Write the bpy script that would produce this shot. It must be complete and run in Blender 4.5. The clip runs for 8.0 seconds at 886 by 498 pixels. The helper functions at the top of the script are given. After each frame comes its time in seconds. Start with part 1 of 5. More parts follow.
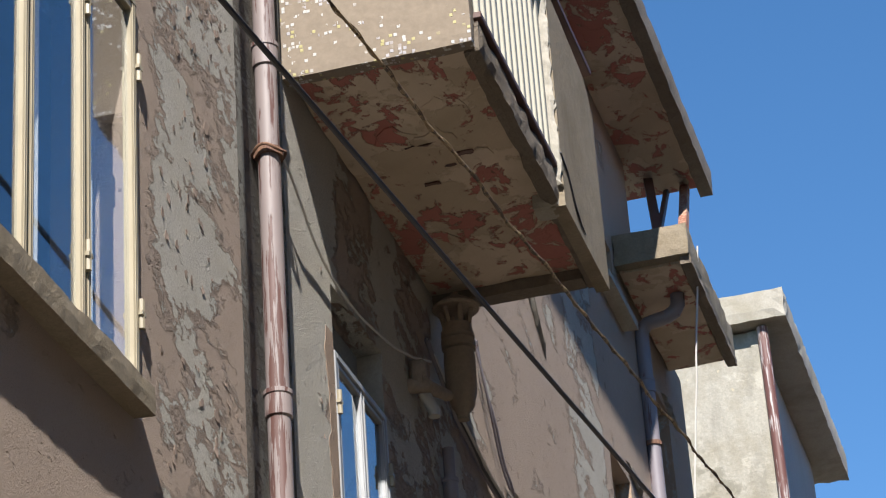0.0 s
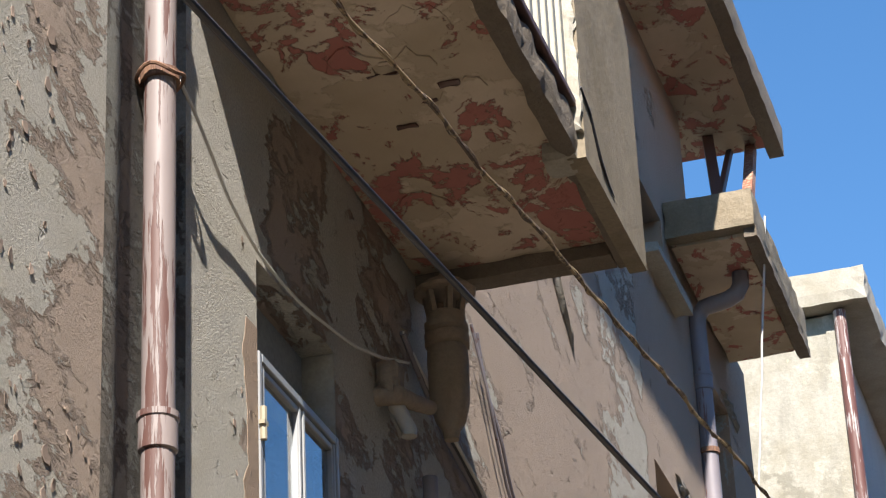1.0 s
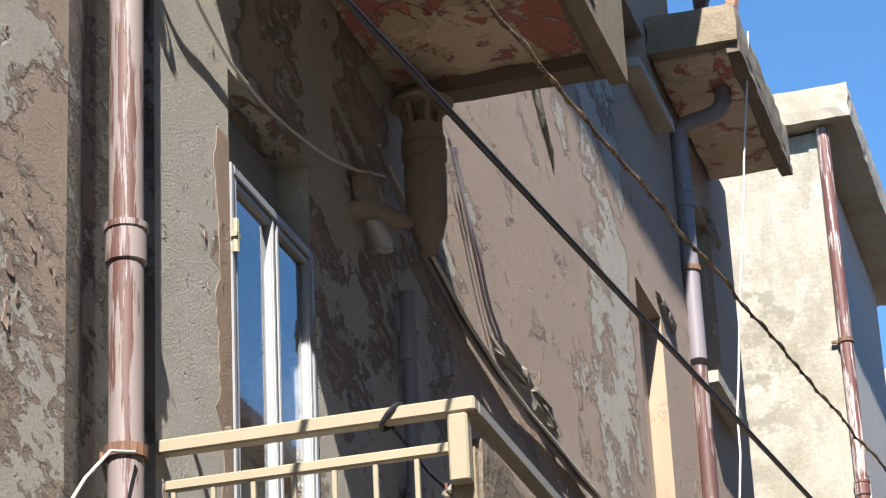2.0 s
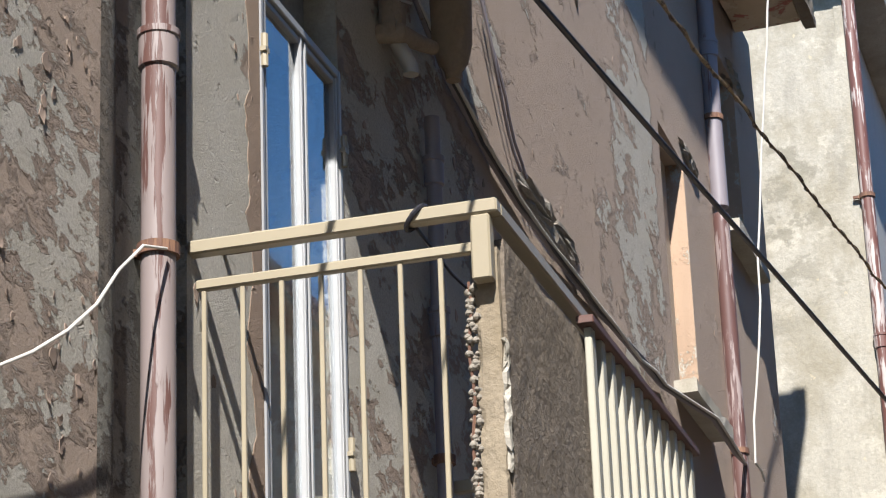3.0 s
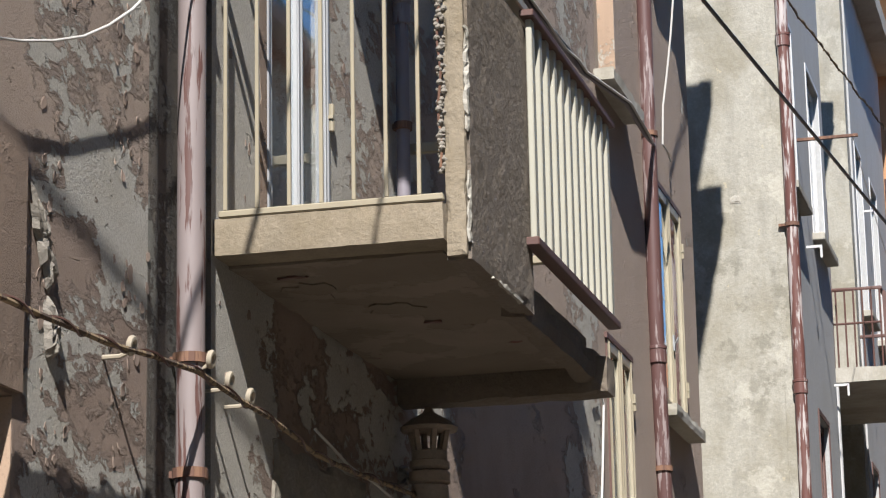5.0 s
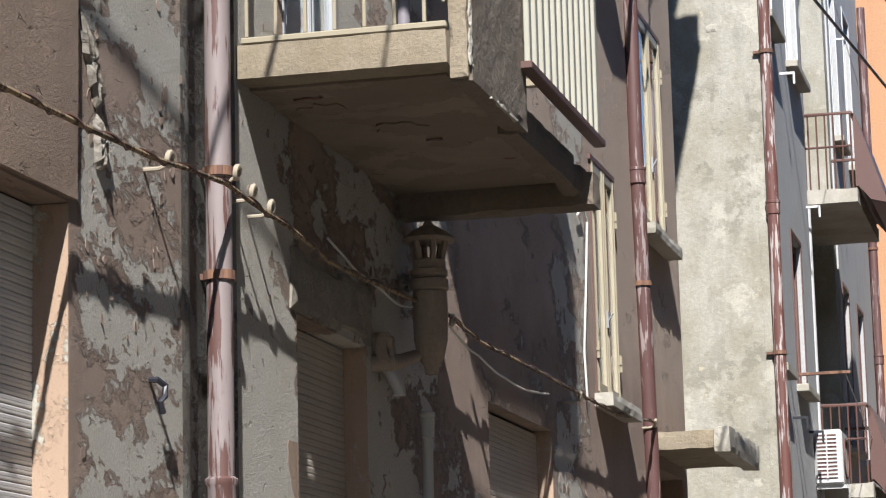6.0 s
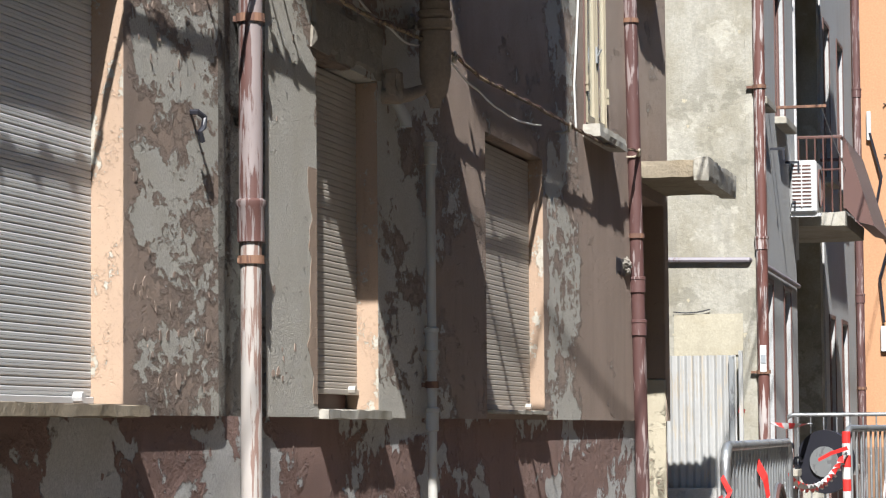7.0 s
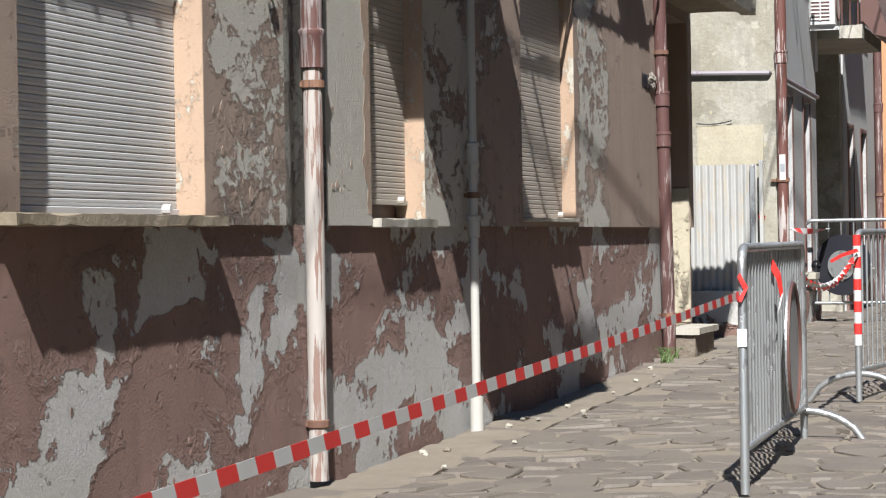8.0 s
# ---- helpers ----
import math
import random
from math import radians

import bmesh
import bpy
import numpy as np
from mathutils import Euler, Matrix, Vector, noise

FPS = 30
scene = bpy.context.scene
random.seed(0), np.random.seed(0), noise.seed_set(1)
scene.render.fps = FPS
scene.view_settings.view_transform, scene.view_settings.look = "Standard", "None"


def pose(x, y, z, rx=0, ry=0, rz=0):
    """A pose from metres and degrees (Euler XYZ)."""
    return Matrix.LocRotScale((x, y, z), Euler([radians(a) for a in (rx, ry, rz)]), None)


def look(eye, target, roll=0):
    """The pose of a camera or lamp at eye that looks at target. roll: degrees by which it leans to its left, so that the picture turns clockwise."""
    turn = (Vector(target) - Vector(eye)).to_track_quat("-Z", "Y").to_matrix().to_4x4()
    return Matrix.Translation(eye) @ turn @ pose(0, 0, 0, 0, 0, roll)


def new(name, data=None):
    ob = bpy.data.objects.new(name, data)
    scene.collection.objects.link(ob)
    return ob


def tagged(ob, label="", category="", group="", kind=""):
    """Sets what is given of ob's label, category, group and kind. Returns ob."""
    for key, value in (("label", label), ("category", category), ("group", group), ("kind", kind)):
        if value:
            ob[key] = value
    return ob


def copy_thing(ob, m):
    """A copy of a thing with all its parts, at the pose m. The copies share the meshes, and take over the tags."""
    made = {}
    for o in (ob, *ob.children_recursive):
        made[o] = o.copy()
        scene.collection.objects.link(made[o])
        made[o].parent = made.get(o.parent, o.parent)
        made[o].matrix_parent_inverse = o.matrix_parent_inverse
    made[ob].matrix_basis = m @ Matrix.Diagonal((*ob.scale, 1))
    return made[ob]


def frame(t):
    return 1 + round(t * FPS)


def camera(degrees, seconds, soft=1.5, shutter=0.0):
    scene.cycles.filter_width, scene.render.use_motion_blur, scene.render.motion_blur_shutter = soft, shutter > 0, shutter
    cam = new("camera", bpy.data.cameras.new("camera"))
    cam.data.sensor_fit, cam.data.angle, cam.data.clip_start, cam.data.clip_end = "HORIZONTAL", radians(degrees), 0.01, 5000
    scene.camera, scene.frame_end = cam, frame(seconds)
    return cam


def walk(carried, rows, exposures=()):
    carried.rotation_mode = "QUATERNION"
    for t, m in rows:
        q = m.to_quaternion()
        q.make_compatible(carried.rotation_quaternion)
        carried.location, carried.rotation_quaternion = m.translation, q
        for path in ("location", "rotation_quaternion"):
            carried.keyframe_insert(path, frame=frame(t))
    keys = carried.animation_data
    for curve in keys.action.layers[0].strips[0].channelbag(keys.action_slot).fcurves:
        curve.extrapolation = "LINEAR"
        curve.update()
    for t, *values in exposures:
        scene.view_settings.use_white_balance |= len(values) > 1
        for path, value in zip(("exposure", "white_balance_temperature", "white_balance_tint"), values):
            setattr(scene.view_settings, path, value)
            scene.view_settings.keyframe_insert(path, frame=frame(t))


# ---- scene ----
cam = camera(19.074, 8.0, 1.2)
PATH = [
    (0.0, look((3.201, -0.486, 0.881), (1.087, 8.128, 5.498), -4.15)),
    (0.5, look((2.961, 1.384, 1.831), (0.705, 9.951, 6.471), -3.26)),
    (1.0, look((2.816, 2.557, 2.420), (0.428, 11.146, 6.950), -2.77)),
    (1.5, look((2.801, 2.713, 2.492), (0.456, 11.423, 6.809), -2.62)),
    (2.0, look((2.780, 2.750, 2.468), (0.351, 11.624, 6.386), -2.85)),
    (3.5, look((2.868, 2.366, 2.001), (0.266, 11.442, 5.295), -2.01)),
    (4.0, look((2.967, 1.850, 1.844), (0.426, 11.062, 4.791), -1.78)),
    (5.5, look((3.226, 0.175, 1.360), (0.846, 9.659, 3.455), -1.02)),
    (6.0, look((3.281, -0.257, 1.253), (0.922, 9.304, 2.992), -1.43)),
    (6.5, look((3.381, -0.795, 1.234), (1.020, 8.851, 2.406), -0.60)),
    (7.0, look((3.467, -1.419, 1.173), (1.120, 8.277, 1.860), -0.44)),
    (7.5, look((3.574, -2.067, 1.154), (1.183, 7.639, 1.439), -0.89)),
    (8.0, look((3.665, -2.615, 1.153), (1.213, 7.079, 1.124), -0.99)),
]
EXPOSURES = ((0.0, 1.13, 6700, 10), (0.5, 1.24, 6800, 10), (1.0, 1.5, 6950, 10), (2.0, 1.54, 6850, 10), (3.5, 1.08, 6550, 10), (4.0, 1.0, 6500, 10), (5.5, 1.0, 6420, 10), (6.5, 1.23, 6280, 9), (8.0, 1.17, 6280, 8))
walk(cam, PATH, EXPOSURES)

# ---- light ----
SUN = Vector((-0.215, 0.95, -1.0)).normalized()
world = bpy.data.worlds.new("sky")
scene.world = world
world.use_nodes = True
wn = world.node_tree
sky = wn.nodes.new("ShaderNodeTexSky")
sky.sky_type, sky.sun_disc = "NISHITA", False
sky.sun_elevation = math.asin(-SUN.z)
sky.sun_rotation = math.atan2(-SUN.x, -SUN.y)
sky.air_density, sky.dust_density, sky.ozone_density = 0.9, 0.0, 3.0
clear = wn.nodes.new("ShaderNodeHueSaturation")
clear.inputs["Saturation"].default_value = 1.22
wn.links.new(sky.outputs[0], clear.inputs["Color"])
wn.links.new(clear.outputs[0], wn.nodes["Background"].inputs[0])
wn.nodes["Background"].inputs[1].default_value = 0.09
sun = new("sun", bpy.data.lights.new("sun", "SUN"))
sun.data.energy, sun.data.angle, sun.data.color = 4.8, radians(0.53), (1.0, 0.97, 0.94)
sun.rotation_euler = SUN.to_track_quat("-Z", "Y").to_euler()


# ---- materials ----
class Nodes:
    """A few short hands for building node materials."""

    def __init__(self, name):
        self.m = bpy.data.materials.new(name)
        self.m.use_nodes = True
        self.t = self.m.node_tree
        self.bsdf = self.t.nodes["Principled BSDF"]
        self.pos = self.t.nodes.new("ShaderNodeNewGeometry").outputs["Position"]

    def put(self, a, b):
        if isinstance(a, (int, float)):
            b.default_value = a
        elif isinstance(a, tuple):
            b.default_value = (*a, 1) if len(b.default_value) == 4 and len(a) == 3 else a
        else:
            self.t.links.new(a, b)

    def scaled(self, s):
        n = self.t.nodes.new("ShaderNodeMapping")
        self.put(self.pos, n.inputs["Vector"])
        n.inputs["Scale"].default_value = s
        return n.outputs[0]

    def noise(self, scale, detail=4, rough=0.55, stretch=(1, 1, 1), distort=0.0):
        n = self.t.nodes.new("ShaderNodeTexNoise")
        self.put(self.scaled(stretch), n.inputs["Vector"])
        n.inputs["Scale"].default_value, n.inputs["Detail"].default_value = scale, detail
        n.inputs["Roughness"].default_value, n.inputs["Distortion"].default_value = rough, distort
        return n.outputs["Fac"]

    def math(self, op, a, b=0.0, c=0.0):
        n = self.t.nodes.new("ShaderNodeMath")
        n.operation = op
        for v, s in zip((a, b, c), n.inputs):
            self.put(v, s)
        return n.outputs[0]

    def ramp(self, f, stops, mode="LINEAR"):
        n = self.t.nodes.new("ShaderNodeValToRGB")
        r = n.color_ramp
        r.interpolation = mode
        while len(r.elements) < len(stops):
            r.elements.new(0.5)
        for e, (p, c) in zip(r.elements, stops):
            e.position = p
            e.color = (c, c, c, 1) if isinstance(c, (int, float)) else (*c, 1)
        self.put(f, n.inputs[0])
        return n.outputs[0]

    def mix(self, f, a, b):
        n = self.t.nodes.new("ShaderNodeMix")
        n.data_type = "RGBA"
        self.put(f, n.inputs[0])
        self.put(a, n.inputs[6])
        self.put(b, n.inputs[7])
        return n.outputs[2]

    def axis(self, k):
        n = self.t.nodes.new("ShaderNodeSeparateXYZ")
        self.put(self.pos, n.inputs[0])
        return n.outputs[k]

    def bump(self, h, distance, strength=1.0):
        n = self.t.nodes.new("ShaderNodeBump")
        self.put(h, n.inputs["Height"])
        n.inputs["Distance"].default_value, n.inputs["Strength"].default_value = distance, strength
        self.put(n.outputs[0], self.bsdf.inputs["Normal"])

    def done(self, colour, rough, metal=0.0):
        self.put(colour, self.bsdf.inputs["Base Color"])
        self.put(rough, self.bsdf.inputs["Roughness"])
        self.bsdf.inputs["Metallic"].default_value = metal
        return self.m


def shade(c, k):
    return tuple(min(1, v * k) for v in c)


def peeling(name, paint, under, worn=0.45, scale=2.2, stretch=0.45, along=None, relief=0.03, bleach=None, fine=0.30, detail=12, broad=0.45):
    """Old wall paint that has come off in flakes, with the plaster under it."""
    n = Nodes(name)
    flakes = n.noise(scale * 1.3, detail, 0.57, (1, broad, stretch), 0.35)
    pits = n.noise(scale * 10, 8, 0.66, (1, broad, 0.8), 0.5)
    level = n.math("ADD", n.math("MULTIPLY", flakes, 1.0 - fine), n.math("MULTIPLY", pits, fine))
    level = n.math("ADD", level, worn - 0.5)
    if along:
        y = n.math("DIVIDE", n.math("SUBTRACT", n.axis(1), along[0]), along[1] - along[0])
        band = n.ramp(y, [((p - along[0]) / (along[1] - along[0]), v) for p, v in along[2]])
        level = n.math("ADD", level, n.math("SUBTRACT", band, 0.5))
    bare = n.ramp(level, [(0.532, 0.0), (0.54, 1.0)])
    rim = n.ramp(level, [(0.49, 0.0), (0.531, 1.0), (0.545, 0.0)])
    blotch = n.noise(1.1, 6, 0.6, (1, 1, 0.6))
    grain = n.noise(85, 6, 0.72)
    streak = n.noise(6, 5, 0.6, (1, 1, 0.08))
    p = n.mix(n.ramp(blotch, [(0.3, 0.0), (0.7, 1.0)]), shade(paint, 0.82), shade(paint, 1.15))
    p = n.mix(n.math("MULTIPLY", n.ramp(streak, [(0.5, 0.0), (0.75, 1.0)]), 0.35), p, shade(paint, 0.6))
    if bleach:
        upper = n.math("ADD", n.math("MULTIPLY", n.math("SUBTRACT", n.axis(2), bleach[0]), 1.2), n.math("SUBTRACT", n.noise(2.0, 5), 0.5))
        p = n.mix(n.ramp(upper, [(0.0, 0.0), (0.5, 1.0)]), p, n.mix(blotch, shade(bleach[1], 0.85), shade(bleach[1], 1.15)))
    speck = n.ramp(n.noise(130, 4, 0.7), [(0.34, 0.0), (0.44, 1.0)])
    p = n.mix(n.math("MULTIPLY", n.math("SUBTRACT", 1.0, speck), 0.45), p, shade(paint, 0.55))
    p = n.mix(n.math("MULTIPLY", rim, 0.35), p, shade(paint, 1.35))
    u = n.mix(n.ramp(grain, [(0.3, 0.0), (0.7, 1.0)]), shade(under, 0.66), shade(under, 1.16))
    u = n.mix(n.math("MULTIPLY", n.ramp(n.noise(2.7, 6, 0.65), [(0.42, 0.0), (0.62, 1.0)]), 0.5), u, (under[0] * 0.8, under[1] * 0.775, under[2] * 0.72))
    c = n.mix(bare, p, u)
    h = n.math("ADD", n.math("MULTIPLY", n.math("SUBTRACT", 1.0, bare), 0.5), n.math("MULTIPLY", n.math("MULTIPLY", rim, n.math("SUBTRACT", 1.0, bare)), 0.6))
    h = n.math("ADD", h, n.math("MULTIPLY", grain, 0.34))
    chips = n.ramp(n.noise(22, 4, 0.6, (1, 0.5, 0.8), 0.5), [(0.30, 0.0), (0.36, 1.0)])
    h = n.math("ADD", n.math("ADD", h, n.math("MULTIPLY", n.noise(7, 5, 0.6), 0.35)), n.math("MULTIPLY", chips, 0.5))
    n.bump(h, relief)
    return n.done(c, 0.92)


def plaster(name, base, relief=0.004, grain=60, stain=0.5, tint=(0.8, 0.75, 0.62), spots=0.0, mould=0.0):
    """Rendered masonry or concrete with stains and grain."""
    n = Nodes(name)
    g = n.noise(grain, 6, 0.7)
    s = n.noise(1.7, 7, 0.65, (1, 1, 0.7))
    d = n.noise(5, 5, 0.6, (1, 1, 0.18))
    c = n.mix(n.ramp(g, [(0.25, 0.0), (0.75, 1.0)]), shade(base, 0.8), shade(base, 1.18))
    c = n.mix(n.math("MULTIPLY", n.ramp(s, [(0.45, 0.0), (0.68, 1.0)]), stain), c, tuple(b * t for b, t in zip(base, tint)))
    c = n.mix(n.math("MULTIPLY", n.ramp(d, [(0.55, 0.0), (0.72, 1.0)]), stain * 0.6), c, shade(base, 0.55))
    if spots:
        c = n.mix(n.math("MULTIPLY", n.ramp(n.noise(3.3, 7, 0.7), [(0.57, 0.0), (0.62, 1.0)]), spots), c, shade(base, 1.6))
    if mould:
        area = n.ramp(n.noise(0.55, 3, 0.5), [(0.47, 0.0), (0.6, 1.0)])
        spot = n.ramp(n.noise(4.5, 8, 0.68), [(0.5, 0.0), (0.56, 1.0)])
        c = n.mix(n.math("MULTIPLY", n.math("MULTIPLY", area, spot), mould), c, (base[0] * 0.55, base[1] * 0.54, base[2] * 0.5))
        pit = n.ramp(n.noise(9, 4, 0.6), [(0.68, 0.0), (0.7, 1.0)])
        c = n.mix(n.math("MULTIPLY", pit, mould), c, (base[0] * 1.3, base[1] * 1.2, base[2] * 1.0))
    n.bump(n.math("ADD", n.math("MULTIPLY", g, 0.6), n.math("MULTIPLY", n.noise(12, 5, 0.65), 0.9)), relief)
    return n.done(c, 0.93)


def metal_paint(name, base, rust=None, amount=0.5, rough=0.5, metal=0.0, stretch=0.07, scale=30):
    """Painted or bare metal, with an undercoat showing in long flakes."""
    n = Nodes(name)
    f = n.noise(scale, 6, 0.65, (1, 1, stretch))
    c = n.mix(n.noise(4, 4), shade(base, 0.85), shade(base, 1.12))
    if rust:
        m = n.ramp(n.math("ADD", f, n.math("MULTIPLY", n.math("SUBTRACT", n.noise(1.6, 3, 0.6), 0.5), 0.55)), [(0.98 - amount, 0.0), (1.02 - amount, 1.0)])
        c = n.mix(m, c, rust)
        n.bump(n.math("SUBTRACT", 1.0, m), 0.002, 0.6)
    else:
        n.bump(n.noise(80, 3), 0.0006, 0.5)
    return n.done(c, rough, metal)


UNDER = (0.47, 0.443, 0.388)
WORN = (6.0, 22.0, [(6.0, 0.42), (7.85, 0.44), (8.0, 0.56), (9.1, 0.56), (9.62, 0.7), (10.32, 0.64), (10.45, 0.5), (11.0, 0.52), (11.12, 0.61), (11.9, 0.59), (12.5, 0.57), (13.2, 0.5), (13.7, 0.44), (15.8, 0.47), (16.0, 0.58), (17.0, 0.57), (17.15, 0.40), (21.0, 0.43)])
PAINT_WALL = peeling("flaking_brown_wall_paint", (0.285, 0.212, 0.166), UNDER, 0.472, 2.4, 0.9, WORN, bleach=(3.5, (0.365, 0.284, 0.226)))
PAINT_PLINTH = peeling("flaking_red_brown_plinth_paint", (0.215, 0.131, 0.106), (0.48, 0.468, 0.45), 0.515, 1.25, 1.0, fine=0.14, detail=8, broad=0.62)
PAINT_SMOOTH = peeling("brown_wall_paint", (0.29, 0.21, 0.155), UNDER, 0.36, 2.0, 0.5)
JAMB = peeling("flaking_orange_reveal_paint", (0.355, 0.25, 0.175), (0.42, 0.39, 0.33), 0.47, 5.0, 0.5, relief=0.003)
PORCH = peeling("flaking_cream_porch_paint", (0.42, 0.37, 0.275), (0.30, 0.2, 0.15), 0.42, 2.3, 0.7)
CONCRETE = plaster("weathered_concrete", (0.235, 0.194, 0.138), 0.008, 60, 0.8, (0.62, 0.57, 0.45), 0.18)
CONC_DARK = plaster("dark_sooty_concrete", (0.165, 0.135, 0.105), 0.02, 38, 0.6)
CONC_PALE = plaster("pale_weathered_concrete", (0.36, 0.335, 0.285), 0.005, 60, 0.6, (0.55, 0.52, 0.42))
RUBBLE = plaster("broken_aggregate", (0.24, 0.215, 0.18), 0.02, 30, 0.4)
WHITEWALL = plaster("old_cream_render", (0.325, 0.307, 0.258), 0.008, 40, 0.85, (0.62, 0.58, 0.48), 0.3, 0.7)
GREYWALL = plaster("grey_render", (0.36, 0.36, 0.355), 0.004, 45, 0.3)
ORANGE = plaster("orange_render", (0.42, 0.225, 0.12), 0.002, 40, 0.2, (0.9, 0.85, 0.8))
FARWHITE = plaster("far_white_render", (0.75, 0.75, 0.74), 0.002, 40, 0.15)
FLUE = plaster("sooty_fired_clay", (0.26, 0.205, 0.16), 0.006, 40, 0.6)
# dark colour stands for the shade of unlit rooms behind the openings
ROOM_SHADE = plaster("dark_plaster_for_room_shade", (0.12, 0.11, 0.10), 0.002, 30, 0.3)
PIPE_PINK = metal_paint("flaking_pale_mauve_pipe_paint", (0.222, 0.182, 0.174), (0.10, 0.048, 0.04), 0.46, 0.55)
PIPE_LOW = metal_paint("worn_whitish_pipe_paint", (0.36, 0.325, 0.295), (0.2, 0.125, 0.1), 0.47, 0.6)
PIPE_MIX = metal_paint("flaking_pale_and_red_pipe_paint", (0.40, 0.35, 0.33), (0.12, 0.05, 0.04), 0.55, 0.5)
PIPE_RED = metal_paint("flaking_dark_red_pipe_paint", (0.10, 0.05, 0.045), (0.27, 0.215, 0.205), 0.42, 0.5)
PIPE_GREY = metal_paint("grey_violet_pipe_paint", (0.20, 0.18, 0.20), (0.12, 0.06, 0.05), 0.35, 0.5)
PIPE_WHITE = metal_paint("dusty_white_plastic", (0.40, 0.385, 0.35), None, 0, 0.5)
RUST = metal_paint("rusty_iron", (0.12, 0.06, 0.04), (0.19, 0.10, 0.06), 0.5, 0.8)
CREAM = metal_paint("cream_enamelled_metal", (0.30, 0.26, 0.185), None, 0, 0.35)
CREAM_DULL = metal_paint("dull_cream_slats", (0.36, 0.345, 0.28), None, 0, 0.45)
SHUTTER = metal_paint("dusty_grey_plastic_slat", (0.50, 0.50, 0.49), None, 0, 0.5)
SHUTTER_TAN = metal_paint("dusty_tan_plastic_slat", (0.40, 0.36, 0.31), None, 0, 0.5)
STEEL = metal_paint("galvanised_steel", (0.42, 0.43, 0.43), (0.30, 0.30, 0.30), 0.45, 0.42, 0.75, 0.6, 9)
BROWN_METAL = metal_paint("dark_brown_metal", (0.10, 0.05, 0.04), None, 0, 0.5)
BLACK = metal_paint("black_cable_sheath", (0.018, 0.018, 0.024), None, 0, 0.45)
ROPE = metal_paint("old_tan_cable_sheath", (0.26, 0.19, 0.11), (0.08, 0.055, 0.04), 0.5, 0.8)
CORD = metal_paint("off_white_cord", (0.55, 0.53, 0.49), None, 0, 0.6)
CERAMIC = metal_paint("cream_ceramic_ring", (0.36, 0.31, 0.235), None, 0, 0.4)
RED = metal_paint("red_plastic_film", (0.60, 0.035, 0.03), None, 0, 0.4)
WHITE = metal_paint("white_plastic_film", (0.50, 0.495, 0.48), None, 0, 0.4)
TILE = plaster("fired_roof_clay", (0.42, 0.20, 0.11), 0.006, 40, 0.5)
BOARD = plaster("blue_grey_board", (0.27, 0.29, 0.31), 0.001, 40, 0.25)
TIN = metal_paint("white_corrugated_tin", (0.38, 0.375, 0.36), (0.40, 0.36, 0.30), 0.4, 0.45, 0.1)
TIMBER = metal_paint("red_stained_timber", (0.23, 0.09, 0.055), (0.35, 0.22, 0.15), 0.4, 0.8)
GRASS = metal_paint("weed_green", (0.07, 0.11, 0.03), None, 0, 0.7)
CURTAIN = plaster("pale_net_curtain", (0.42, 0.43, 0.44), 0.002, 90, 0.1)


# dim scales all colours: raised for bounced light above, lowered for shade below
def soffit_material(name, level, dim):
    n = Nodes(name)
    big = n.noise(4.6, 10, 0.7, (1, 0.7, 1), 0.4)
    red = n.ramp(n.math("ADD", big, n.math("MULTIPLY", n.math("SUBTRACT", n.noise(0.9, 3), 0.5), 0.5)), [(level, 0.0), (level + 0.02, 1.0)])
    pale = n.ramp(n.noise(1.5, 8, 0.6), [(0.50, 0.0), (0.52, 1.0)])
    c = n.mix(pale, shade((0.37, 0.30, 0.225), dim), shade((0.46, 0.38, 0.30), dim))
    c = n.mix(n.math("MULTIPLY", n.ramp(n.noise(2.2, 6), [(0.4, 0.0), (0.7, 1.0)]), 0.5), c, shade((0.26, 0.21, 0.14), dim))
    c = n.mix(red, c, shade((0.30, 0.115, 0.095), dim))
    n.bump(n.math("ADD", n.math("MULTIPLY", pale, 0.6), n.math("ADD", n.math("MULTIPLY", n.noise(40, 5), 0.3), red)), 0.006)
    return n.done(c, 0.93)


def mosaic_material():
    """Small glass tesserae, most of them fallen off a mortar bed."""
    n = Nodes("broken_mosaic_on_mortar")
    b = n.t.nodes.new("ShaderNodeTexVoronoi")
    b.distance, b.inputs["Scale"].default_value, b.inputs["Randomness"].default_value = "CHEBYCHEV", 48, 0.3
    n.put(n.pos, b.inputs["Vector"])
    inside = n.ramp(b.outputs["Distance"], [(0.36, 1.0), (0.42, 0.0)])
    wn_ = n.t.nodes.new("ShaderNodeTexWhiteNoise")
    n.put(b.outputs["Position"], wn_.inputs["Vector"])
    keep = n.math("GREATER_THAN", n.math("ADD", n.math("MULTIPLY", wn_.outputs["Value"], 0.35), n.noise(4.5, 5, 0.6)), 0.787)
    keep = n.math("MULTIPLY", keep, inside)
    bed = n.mix(n.noise(30, 5), (0.16, 0.128, 0.096), (0.26, 0.212, 0.16))
    tess = n.ramp(wn_.outputs["Value"], [(0.0, (0.36, 0.345, 0.36)), (0.7, (0.43, 0.42, 0.40)), (0.93, (0.36, 0.32, 0.14)), (1.0, (0.32, 0.29, 0.35))], "CONSTANT")
    n.bump(n.math("ADD", keep, n.math("MULTIPLY", n.noise(40, 4), 0.4)), 0.003)
    return n.done(n.mix(keep, bed, tess), n.math("SUBTRACT", 0.9, n.math("MULTIPLY", keep, 0.5)))


def glass_material():
    n = Nodes("window_glass")
    n.bsdf.inputs["Transmission Weight"].default_value = 1.0
    n.bsdf.inputs["IOR"].default_value = 1.8
    return n.done((0.82, 0.88, 0.92), 0.02)


